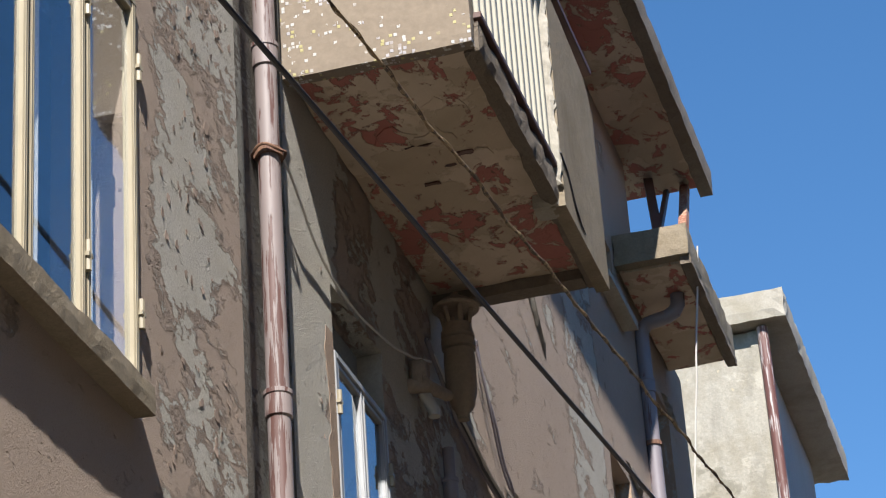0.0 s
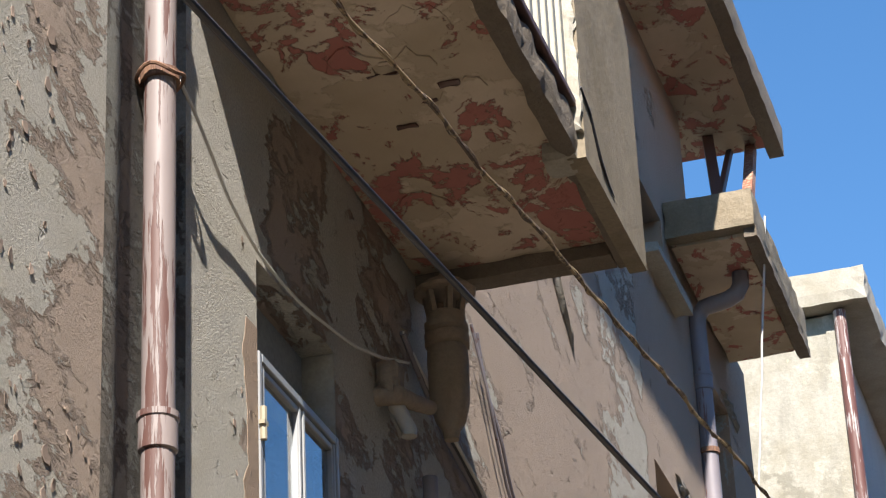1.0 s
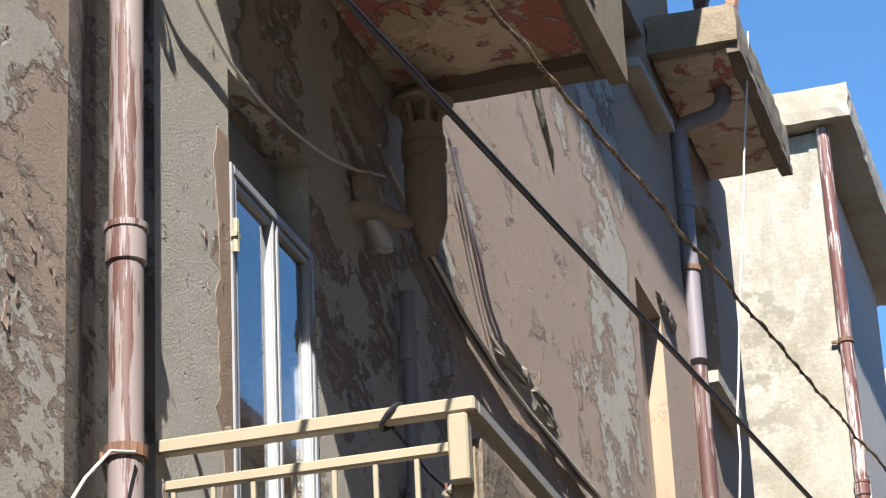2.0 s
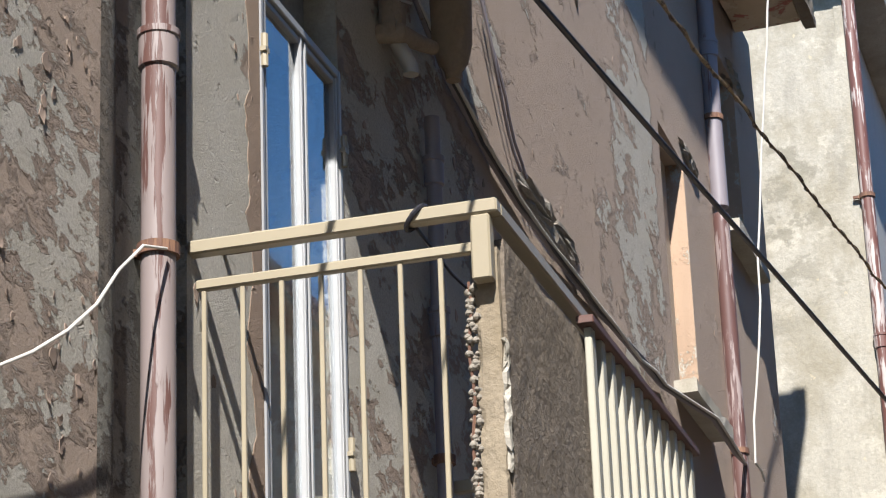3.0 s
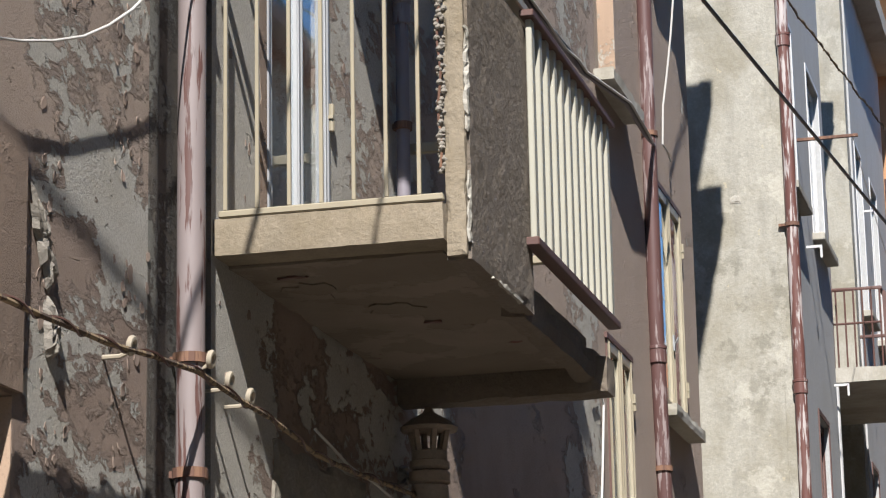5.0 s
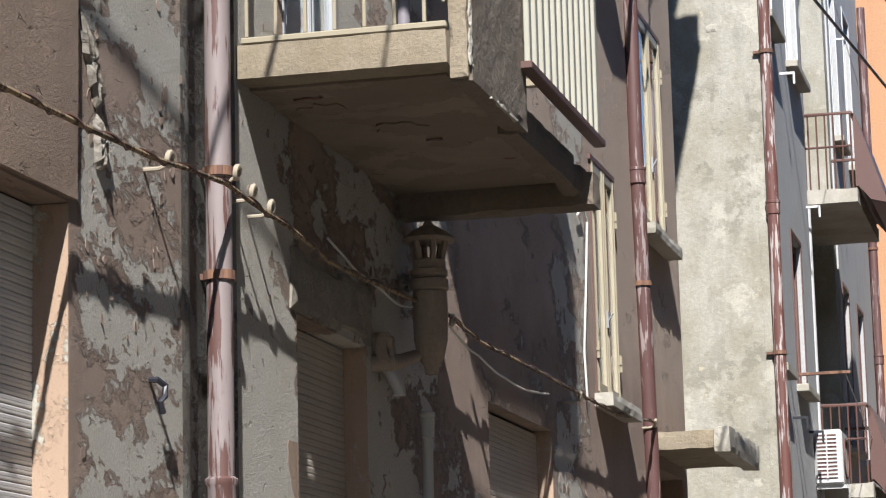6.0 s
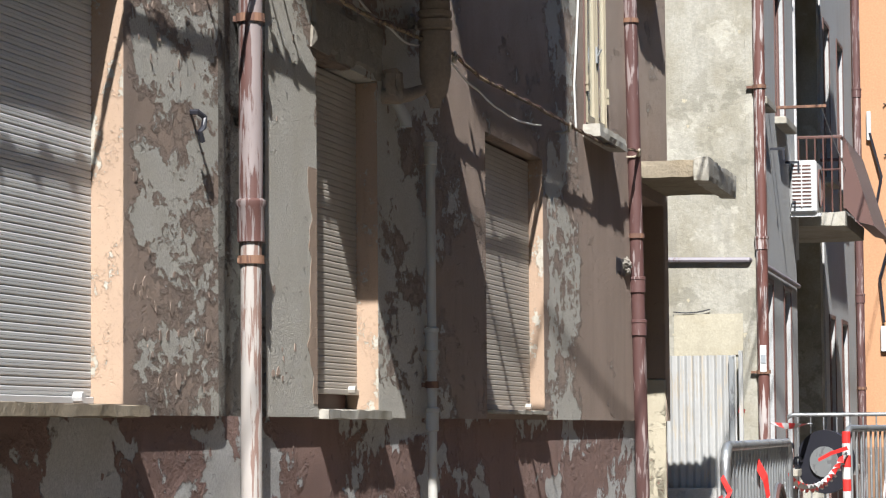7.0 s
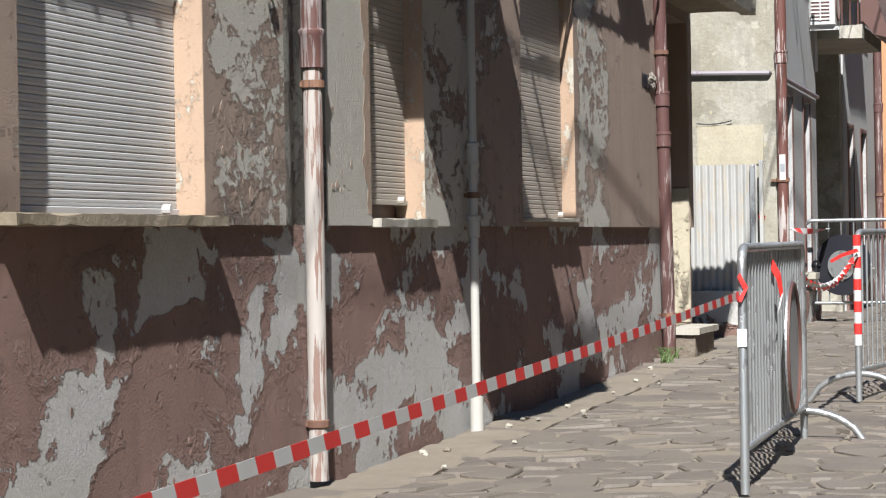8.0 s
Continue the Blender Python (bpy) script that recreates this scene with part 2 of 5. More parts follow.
def stone_material():
    n = Nodes("grey_violet_porphyry")
    info = n.t.nodes.new("ShaderNodeObjectInfo").outputs["Random"]
    isl = n.t.nodes.new("ShaderNodeNewGeometry").outputs["Random Per Island"]
    r = n.math("FRACT", n.math("ADD", info, isl))
    c = n.ramp(r, [(0.0, (0.075, 0.06, 0.053)), (0.35, (0.10, 0.082, 0.072)), (0.7, (0.125, 0.105, 0.09)), (1.0, (0.155, 0.135, 0.112))])
    dust = n.ramp(n.noise(2.3, 6, 0.65), [(0.36, 0.25), (0.58, 1.0)])
    c = n.mix(n.math("MULTIPLY", dust, 0.9), c, (0.124, 0.105, 0.084))
    c = n.mix(n.ramp(n.noise(45, 5), [(0.3, 0.0), (0.8, 0.4)]), c, shade((0.3, 0.25, 0.2), 0.5))
    n.bump(n.math("ADD", n.noise(60, 5), n.noise(14, 4)), 0.005)
    return n.done(c, 0.72)


COATED = metal_paint("white_coated_metal", (0.30, 0.305, 0.31), None, 0, 0.4)
SOFFIT, MOSAIC, GLASS, STONE = soffit_material("flaking_red_and_cream_soffit", 0.53, 1.22), mosaic_material(), glass_material(), stone_material()
SAND = plaster("sandy_mortar", (0.175, 0.147, 0.112), 0.008, 50, 0.5, (0.75, 0.72, 0.66))
# same soffit paint with less red, darkened so its colour holds the shade
SOFFIT_BEIGE_SHADED = soffit_material("flaking_beige_soffit_shaded", 0.68, 0.42)
MOULD = peeling("mouldy_flaking_plaster", (0.17, 0.145, 0.115), (0.27, 0.26, 0.225), 0.52, 4.0, 0.5)
FACADE = plaster("cream_render", (0.52, 0.44, 0.33), 0.004, 40, 0.4)


def flake_material(name, paint):
    n = Nodes(name)
    isl = n.t.nodes.new("ShaderNodeNewGeometry").outputs["Random Per Island"]
    c = n.mix(isl, shade(paint, 0.75), shade(paint, 1.2))
    n.bump(n.noise(90, 4), 0.002)
    return n.done(c, 0.9)


FLAKE, FLAKE_LOW = flake_material("curled_paint_flake", (0.29, 0.218, 0.172)), flake_material("curled_plinth_flake", (0.20, 0.13, 0.108))


# ---- building helpers ----
class Shape:
    """Collects vertices and faces of one mesh."""

    def __init__(self):
        self.v, self.f, self.k, self.slot = [], [], [], 0

    def add(self, vs, fs):
        o = len(self.v)
        self.v += [tuple(p) for p in vs]
        self.f += [tuple(i + o for i in f) for f in fs]
        self.k += [self.slot] * len(fs)
        return self

    def box(self, x0, x1, y0, y1, z0, z1, c=0.0):
        """A box; c chamfers its edges."""
        if not c:
            vs = [(x, y, z) for x in (x0, x1) for y in (y0, y1) for z in (z0, z1)]
            return self.add(vs, [(0, 1, 3, 2), (4, 6, 7, 5), (0, 4, 5, 1), (2, 3, 7, 6), (0, 2, 6, 4), (1, 5, 7, 3)])
        bm = bmesh.new()
        bmesh.ops.create_cube(bm, size=1)
        for q in bm.verts:
            q.co = Vector(((x0 + x1) / 2 + q.co.x * (x1 - x0), (y0 + y1) / 2 + q.co.y * (y1 - y0), (z0 + z1) / 2 + q.co.z * (z1 - z0)))
        bmesh.ops.bevel(bm, geom=bm.edges[:], offset=c, segments=1, affect="EDGES")
        bm.verts.index_update()
        self.add([q.co[:] for q in bm.verts], [[q.index for q in f.verts] for f in bm.faces])
        bm.free()
        return self

    def tube(self, pts, r, n=8, caps=True):
        pts = [Vector(p) for p in pts]
        rs = r if isinstance(r, (list, tuple)) else [r] * len(pts)
        vs, fs, up = [], [], None
        for i, p in enumerate(pts):
            d = (pts[min(i + 1, len(pts) - 1)] - pts[max(i - 1, 0)]).normalized()
            if up is None:
                up = d.orthogonal().normalized()
            up = (up - d * up.dot(d)).normalized()
            side = d.cross(up)
            vs += [p + rs[i] * (math.cos(a) * up + math.sin(a) * side) for a in (math.tau * j / n for j in range(n))]
        for i in range(len(pts) - 1):
            fs += [(i * n + j, i * n + (j + 1) % n, (i + 1) * n + (j + 1) % n, (i + 1) * n + j) for j in range(n)]
        if caps:
            fs += [tuple(range(n))[::-1], tuple(range((len(pts) - 1) * n, len(pts) * n))]
        return self.add(vs, fs)

    def lathe(self, cx, cy, prof, n=20, square=0.0):
        vs, fs = [], []
        for r, z in prof:
            for j in range(n):
                a = math.tau * j / n
                k = r / max(abs(math.cos(a)), abs(math.sin(a))) ** square
                vs.append((cx + k * math.cos(a), cy + k * math.sin(a), z))
        for i in range(len(prof) - 1):
            fs += [(i * n + j, i * n + (j + 1) % n, (i + 1) * n + (j + 1) % n, (i + 1) * n + j) for j in range(n)]
        fs += [tuple(range(n))[::-1], tuple(range((len(prof) - 1) * n, len(prof) * n))]
        return self.add(vs, fs)

    def prism(self, poly, axis, lo, hi):
        """A polygon in the two other axes, drawn out along axis."""
        def at(p, h):
            return {"x": (h, p[0], p[1]), "y": (p[0], h, p[1]), "z": (p[0], p[1], h)}[axis]
        n = len(poly)
        vs = [at(p, lo) for p in poly] + [at(p, hi) for p in poly]
        return self.add(vs, [tuple(range(n)), tuple(range(2 * n - 1, n - 1, -1))] + [(i, i + n, (i + 1) % n + n, (i + 1) % n) for i in range(n)])

    def worn(self, x0, x1, y0, y1, z0, z1, step=0.05, amp=0.008, freq=9.0):
        """A box with a lattice of points on its skin, eaten away unevenly at faces and edges."""
        ns = [max(1, round((b - a) / step)) for a, b in ((x0, x1), (y0, y1), (z0, z1))]
        ids, vs, fs = {}, [], []

        def at(i, j, k):
            if (i, j, k) not in ids:
                p = Vector((x0 + (x1 - x0) * i / ns[0], y0 + (y1 - y0) * j / ns[1], z0 + (z1 - z0) * k / ns[2]))
                edge = (i in (0, ns[0])) + (j in (0, ns[1])) + (k in (0, ns[2]))
                c = Vector(((x0 + x1) / 2, (y0 + y1) / 2, (z0 + z1) / 2))
                w = noise.noise_vector(p * freq) * amp
                if edge > 1:
                    bite = max(0.0, noise.noise(p * freq * 0.8 + Vector((7, 3, 1))))
                    out = Vector([(1 if q in (0, m) else 0) * (1 if q else -1) for q, m in zip((i, j, k), ns)])
                    w -= out * (amp * 0.5 + bite * amp * 3.0)
                ids[(i, j, k)] = len(vs)
                vs.append(p + w)
            return ids[(i, j, k)]
        for a in range(3):
            b, c = (a + 1) % 3, (a + 2) % 3
            for side in (0, ns[a]):
                for m in range(ns[b]):
                    for o in range(ns[c]):
                        q = []
                        for dm, do in ((0, 0), (1, 0), (1, 1), (0, 1)):
                            t = [0, 0, 0]
                            t[a], t[b], t[c] = side, m + dm, o + do
                            q.append(at(*t))
                        fs.append(tuple(q if side else q[::-1]))
        return self.add(vs, fs)


def make(name, s, material, parent=None, label="", smooth=False):
    """Links a Shape as one mesh object, under a parent if one is given."""
    me = bpy.data.meshes.new(name)
    me.from_pydata(s.v, [], s.f)
    for m in material if isinstance(material, (list, tuple)) else [material]:
        me.materials.append(m)
    me.polygons.foreach_set("material_index", s.k)
    if smooth:
        me.polygons.foreach_set("use_smooth", [True] * len(me.polygons))
    bm = bmesh.new()
    bm.from_mesh(me)
    bmesh.ops.recalc_face_normals(bm, faces=bm.faces[:])
    bm.to_mesh(me)
    bm.free()
    if smooth:
        me.set_sharp_from_angle(angle=radians(40))
    ob = new(name, me)
    if parent:
        ob.parent = parent
        ob.matrix_parent_inverse = Matrix.Translation(-base_of(parent))
    if label:
        ob["label"] = label
    return ob


BASES = {}


def base_of(ob):
    return BASES.get(ob.name, Vector())


def thing(name, base, label, category="", group="", kind=""):
    """An Empty at the base of a thing, for its parts."""
    ob = new(name)
    ob.location = base
    ob.empty_display_size = 0.1
    BASES[ob.name] = Vector(base)
    return tagged(ob, label, category, group, kind)


def repeat(ob, offsets, parent):
    """More of the same piece, on the same mesh."""
    for d in offsets:
        o = new(ob.name.split(".")[0], ob.data)
        o.parent, o.matrix_parent_inverse = parent, ob.matrix_parent_inverse
        o.location = Vector(d)


def sag(a, b, drop, n=14, wob=0.0, seed=0):
    a, b, pts = Vector(a), Vector(b), []
    for i in range(n + 1):
        t = i / n
        p = a.lerp(b, t) - Vector((0, 0, drop * 4 * t * (1 - t)))
        if wob and 0 < i < n:
            p += noise.noise_vector(p * 3 + Vector((seed, 0, 0))) * wob
        pts.append(p)
    return pts


# ---- ground and the long brown house ----
def rise(y):
    """The street climbs a little past the first windows."""
    return 0.013 * min(max(y - 9.5, 0.0), 16.0)


tagged(make("ground", Shape().prism([(-400, -0.5), (400, -0.5)] + [(y, rise(y) - 0.02) for y in (400, 25.5, 9.5, -400)], "x", -400, 400), SAND), "sandy mortar ground sheet under the stone paving", "ground", kind="structure")

TOP, THICK, Y0, Y1 = 10.72, 0.35, 1.0, 21.2
# y from, y to, z from, z to of every opening in the upper wall
OPEN = {"a": (5.9, 7.84, 1.28, 2.97), "b": (10.4, 11.5, 1.28, 2.95), "c": (14.0, 15.74, 1.3, 2.97),
        "u": (6.21, 7.73, 4.93, 6.62), "d": (10.255, 11.1, 3.97, 6.57),
        "r1": (17.28, 18.15, 3.38, 5.02), "r2": (19.36, 20.5, 4.92, 6.62),
        "s": (17.25, 18.0, 6.82, 8.5), "s2": (19.35, 20.25, 8.6, 10.0), "t1": (17.45, 18.2, 10.05, 10.6),
        "p": (19.75, 21.0, 1.24, 3.08)}


def pierced(name, x, y0, y1, z0, z1, holes, material, label, thick=THICK, gap=None):
    """A wall with its face at x and openings cut right through it."""
    ys = sorted({y0, y1, *(v for h in holes for v in h[:2] if y0 < v < y1), *(gap or ())})
    zs = sorted({z0, z1, *(v for h in holes for v in h[2:] if z0 < v < z1)})
    s = Shape()

    def solid(a, b):
        if a < y0 or a >= y1 or b < z0 or b >= z1:
            return False
        return not any(h[0] <= a < h[1] and h[2] <= b < h[3] for h in holes) and not (gap and gap[0] <= a < gap[1])
    for i in range(len(ys) - 1):
        for j in range(len(zs) - 1):
            (a, b), (c, d) = ys[i:i + 2], zs[j:j + 2]
            if not solid(a, c):
                continue
            s.add([(x, a, c), (x, b, c), (x, b, d), (x, a, d)], [(0, 1, 2, 3)])
            s.add([(x - thick, a, c), (x - thick, b, c), (x - thick, b, d), (x - thick, a, d)], [(3, 2, 1, 0)])
            for other, q in (((ys[i - 1] if i else y0 - 1, c), (a, c, a, d)), ((b if i < len(ys) - 2 else y1 + 1, c), (b, c, b, d)),
                             ((a, zs[j - 1] if j else z0 - 1), (a, c, b, c)), ((a, d if j < len(zs) - 2 else z1 + 1), (a, d, b, d))):
                if not solid(*other):
                    s.add([(x, q[0], q[1]), (x, q[2], q[3]), (x - thick, q[2], q[3]), (x - thick, q[0], q[1])], [(0, 1, 2, 3)])
    ob = make(name, s, material)
    bm = bmesh.new()
    bm.from_mesh(ob.data)
    bmesh.ops.remove_doubles(bm, verts=bm.verts[:], dist=0.0005)
    bmesh.ops.recalc_face_normals(bm, faces=bm.faces[:])
    bm.to_mesh(ob.data)
    bm.free()
    return tagged(ob, label, "wall", kind="structure")


GAP = (8.95, 9.6)
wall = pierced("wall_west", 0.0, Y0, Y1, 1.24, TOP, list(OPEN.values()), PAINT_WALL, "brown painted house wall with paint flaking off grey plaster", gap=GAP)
plinth = pierced("wall_plinth", -0.03, Y0, Y1, -0.3, 1.24, [(19.75, 21.0, 0.3, 1.24)], PAINT_PLINTH, "red-brown plinth, its paint flaking off in grey tongues")
# the upright groove in which the first downpipe stands, rounded on one side
groove = [(0, 8.95), (-0.004, 9.02), (-0.013, 9.08), (-0.03, 9.13), (-0.045, 9.165), (-0.055, 9.18), (-0.055, 9.57), (0, 9.6), (-0.35, 9.6), (-0.35, 8.95)]
tagged(make("wall_groove", Shape().prism(groove, "z", 1.24, TOP), MOULD, smooth=True), "rounded upright groove in the flaking brown wall", "wall", kind="structure")
for nm, q in (("wall_back", (-6.3, -6.0, Y0, Y1)), ("wall_south", (-6.0, -0.36, Y0, Y0 + 0.3)), ("wall_north", (-6.0, -0.36, Y1 - 0.2, Y1 - 0.004))):
    tagged(make(nm, Shape().box(*q, 0, TOP), PAINT_SMOOTH), "plain brown rendered house wall", "wall", kind="structure")
# added floors and inner wall, coloured dark so the rooms look unlit
for i, z in enumerate((3.3, 6.85)):
    tagged(make("floor_%d" % (i + 1), Shape().box(-5.99, -0.37, Y0 + 0.3, Y1 - 0.2, z, z + 0.25), ROOM_SHADE), "dim storey floor inside the house", "floor", kind="structure")
tagged(make("inner_wall", Shape().box(-1.9, -1.8, Y0 + 0.3, Y1 - 0.2, 0, TOP), ROOM_SHADE), "dim plaster wall inside the house", "wall", kind="structure")
tagged(make("roof", Shape().box(-6.3, -0.36, Y0, Y1, TOP, TOP + 0.1), CONCRETE), "flat concrete roof slab of the brown house", "roof", kind="structure")

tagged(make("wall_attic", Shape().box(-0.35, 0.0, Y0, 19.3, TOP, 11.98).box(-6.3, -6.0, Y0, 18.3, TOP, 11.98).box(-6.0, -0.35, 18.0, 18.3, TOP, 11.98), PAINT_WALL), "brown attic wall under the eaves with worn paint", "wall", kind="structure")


# ---- windows with roller shutters ----
def slat_shape(y0, y1, x, pitch):
    return Shape().prism([(x - 0.004, 0), (x + 0.001, pitch * 0.06), (x + 0.003, pitch * 0.2), (x + 0.003, pitch * 0.44), (x + 0.0012, pitch * 0.48), (x + 0.003, pitch * 0.52), (x + 0.003, pitch * 0.82), (x + 0.001, pitch * 0.94), (x - 0.004, pitch * 0.97), (x - 0.008, pitch * 0.97), (x - 0.008, 0)], "y", y0, y1)


def shutter_window(name, key, rec, drop, material, label, sill=None, sill_mat=CONC_PALE):
    y0, y1, z0, z1 = OPEN[key]
    w = thing(name, (-rec, (y0 + y1) / 2, z0), label, "window", kind="structure")
    pitch = 0.0312
    n = int((z1 - drop) / pitch)
    first = make("slat", slat_shape(y0 + 0.004, y1 - 0.004, -rec, pitch), material, w)
    first.location.z += drop
    repeat(first, [(0, 0, drop + i * pitch) for i in range(1, n) if drop + i * pitch < z1 - 0.01], w)
    make("bottom_rail", Shape().box(-rec - 0.012, -rec + 0.014, y0 + 0.004, y1 - 0.004, drop - 0.03, drop - 0.002, 0.003), material, w)
    make("stop", Shape().tube([(-rec + 0.014, y1 - 0.2, drop - 0.005), (-rec + 0.05, y1 - 0.2, drop - 0.005)], 0.02, 8), material, w)
    jam = Shape().box(-rec - 0.05, -0.001, y1 - 0.006, y1 - 0.002, z0, z1 - 0.004)
    make("reveal", jam, JAMB, w, "flaking orange painted reveal")
    make("back_panel", Shape().box(-rec - 0.09, -rec - 0.06, y0 + 0.002, y1 - 0.002, z0, z1), BROWN_METAL, w)
    if sill:
        make("sill", Shape().worn(-rec - 0.05, sill[2], sill[0], sill[1], z0 - sill[3], z0 - 0.002, 0.06, 0.004), sill_mat, w, "worn stone sill")
    return w


shutter_window("window_1", "a", 0.13, 1.31, SHUTTER, "window closed with a grey roller shutter over a stone sill", (5.7, 7.93, 0.075, 0.05), CONCRETE)
shutter_window("window_2", "b", 0.115, 1.385, SHUTTER_TAN, "narrow window with a tan roller shutter left open at the foot", (10.42, 11.58, 0.05, 0.05))
shutter_window("window_3", "c", 0.1, 1.33, SHUTTER_TAN, "window with a tan roller shutter shaded by the balcony", (14.0, 15.8, 0.04, 0.03))
shutter_window("window_4", "s", 0.12, 6.97, SHUTTER_TAN, "upper window with roller shutter and orange reveal", (17.18, 18.3, 0.14, 0.09))
shutter_window("window_5", "s2", 0.14, 8.62, SHUTTER_TAN, "upper window beside the downpipe with closed roller shutter", (19.33, 20.5, 0.12, 0.09))
shutter_window("window_6", "t1", 0.14, 10.07, SHUTTER_TAN, "small top window under the eaves with projecting sill", (17.4, 18.45, 0.12, 0.08))

# bare plaster band and broken lintel round the narrow window
tagged(make("lintel", Shape().worn(-0.02, 0.012, 10.3, 11.6, 2.955, 3.24, 0.05, 0.012, 7), RUBBLE), "bare concrete lintel with plaster broken away", "lintel", kind="structure")
tagged(make("wall_band", Shape().worn(-0.02, 0.02, 5.6, 7.88, 2.98, 3.78, 0.1, 0.003, 4), PAINT_SMOOTH), "smooth brown shutter box band above the window", "wall", kind="structure")


def broken_patch(y, z, w, h, turn, seed):
    """A shallow hole in the plaster with jagged rubble in it."""
    rnd = random.Random(seed)
    s = Shape()
    n = 26
    rim = []
    for i in range(n):
        a = math.tau * i / n
        k = 0.75 + 0.5 * rnd.random()
        p, q = w * k * math.cos(a), h * k * math.sin(a)
        rim.append((y + p * math.cos(turn) - q * math.sin(turn), z + p * math.sin(turn) + q * math.cos(turn)))
    vs = [(0.004, *p) for p in rim]
    for f in (0.8, 0.5, 0.2):
        vs += [(0.004 + rnd.uniform(0.005, 0.03), y + (p[0] - y) * f, z + (p[1] - z) * f) for p in rim]
    vs.append((0.02, y, z))
    fs = [(r * n + i, r * n + (i + 1) % n, (r + 1) * n + (i + 1) % n, (r + 1) * n + i) for r in range(3) for i in range(n)]
    fs += [(3 * n + i, 3 * n + (i + 1) % n, 4 * n) for i in range(n)]
    s.add(vs, fs)
    s.add([(-0.03, *p) for p in rim], [tuple(range(n))])
    return tagged(make("broken_plaster", s, RUBBLE), "jagged patch of broken plaster showing rubble", "plaster", "broken plaster patches")


broken_patch(8.02, 3.5, 0.05, 0.16, 0.5, 1)
broken_patch(8.1, 3.22, 0.05, 0.1, 0.3, 2)
broken_patch(14.3, 6.76, 0.6, 0.09, -0.03, 3)
broken_patch(12.2, 3.35, 0.1, 0.05, 0.2, 4)
broken_patch(12.9, 4.3, 0.06, 0.2, 0.1, 5)
broken_patch(14.75, 8.75, 0.55, 0.06, -0.75, 6)
broken_patch(18.2, 8.6, 0.3, 0.06, -0.1, 7)
broken_patch(20.3, 10.05, 0.3, 0.07, -0.1, 8)
broken_patch(19.0, 2.45, 0.2, 0.07, 0.05, 9)


def paint_strip(y0, y1, z0, z1, ragged, seed, label):
    """A strip of paint still holding on the plaster, ragged on one side."""
    n = 60
    edge = []
    for i in range(n + 1):
        z = z0 + (z1 - z0) * i / n
        w = noise.noise(Vector((z * 4.0, seed, 0))) * 0.6 + noise.noise(Vector((z * 15.0, seed, 5))) * 0.35
        edge.append((y0 + ragged * (0.5 + w), z))
    poly = edge + [(y1, z1), (y1, z0)]
    return tagged(make("wall_paint_strip", Shape().prism(poly, "x", -0.002, 0.0022), PAINT_SMOOTH), label, "paint", kind="structure")


paint_strip(10.08, 10.252, 4.0, 6.3, 0.12, 1, "ragged brown paint strip beside the balcony door")
paint_strip(10.2, 10.395, 1.3, 2.4, 0.16, 4, "ragged brown paint strip beside the narrow window")

# ---- framed windows ----
def leaf(parent, name, x, y0, y1, z0, z1, bar, material, depth=0.035):
    """A framed leaf with a pane."""
    f = Shape()
    f.box(x, x + depth, y0, y0 + bar, z0, z1, 0.004)
    f.box(x, x + depth, y1 - bar, y1, z0, z1, 0.004)
    f.box(x, x + depth, y0 + bar, y1 - bar, z0, z0 + bar, 0.004)
    f.box(x, x + depth, y0 + bar, y1 - bar, z1 - bar, z1, 0.004)
    for dy in (0.3, 0.7):
        f.box(x + depth, x + depth + 0.004, y0 + bar * dy - 0.003, y0 + bar * dy + 0.003, z0, z1)
        f.box(x + depth, x + depth + 0.004, y1 - bar * dy - 0.003, y1 - bar * dy + 0.003, z0, z1)
    ob = make(name, f, material, parent)
    p = make("pane", Shape().box(x + 0.012, x + 0.016, y0 + bar - 0.004, y1 - bar + 0.004, z0 + bar - 0.004, z1 - bar + 0.004), GLASS, ob)
    p.visible_shadow = False
    return ob


def hinge(parent, x, y, z):
    make("hinge", Shape().tube([(x, y, z - 0.06), (x, y, z + 0.06)], 0.013, 8).box(x - 0.01, x + 0.012, y - 0.02, y + 0.02, z - 0.008, z + 0.008), CREAM, parent)


y0, y1, z0, z1 = OPEN["u"]
w = thing("window_7", (0, 7.06, z0), "cream metal casement window with three glazed leaves and curtains", "window", kind="structure")
for i in range(3):
    a = y0 + (y1 - y0) * i / 3
    b = y0 + (y1 - y0) * (i + 1) / 3
    leaf(w, "casement", -0.025, a + 0.008, b - 0.008, z0 + 0.02, z1 - 0.02, 0.036, CREAM)
    make("curtain", Shape().prism([(-0.16 + 0.012 * math.sin(j * 2.1), a + 0.05 + (b - a - 0.1) * (0.66 + 0.34 * j / 8)) for j in range(9)] + [(-0.18, b - 0.05), (-0.18, a + 0.05 + (b - a - 0.1) * 0.66)], "z", z0 + 0.05, z1 - 0.05), CURTAIN, w, "pale net curtain")
for zz in (z0 + 0.32, z1 - 0.3):
    hinge(w, 0.018, y1 + 0.004, zz)
    hinge(w, 0.018, (y0 + 2 * y1) / 3, zz)
make("window_frame", Shape().box(-0.05, 0.015, y0 + 0.001, y1 - 0.001, z1 - 0.018, z1 - 0.001).box(-0.05, 0.015, y0 + 0.001, y1 - 0.001, z0 + 0.001, z0 + 0.018).box(-0.05, 0.012, y1 - 0.007, y1 - 0.001, z0 + 0.02, z1 - 0.02), CREAM, w)
make("sill", Shape().worn(-0.1, 0.085, 5.9, 7.7, z0 - 0.12, z0 - 0.004, 0.06, 0.003), CONCRETE, w, "stained concrete sill")

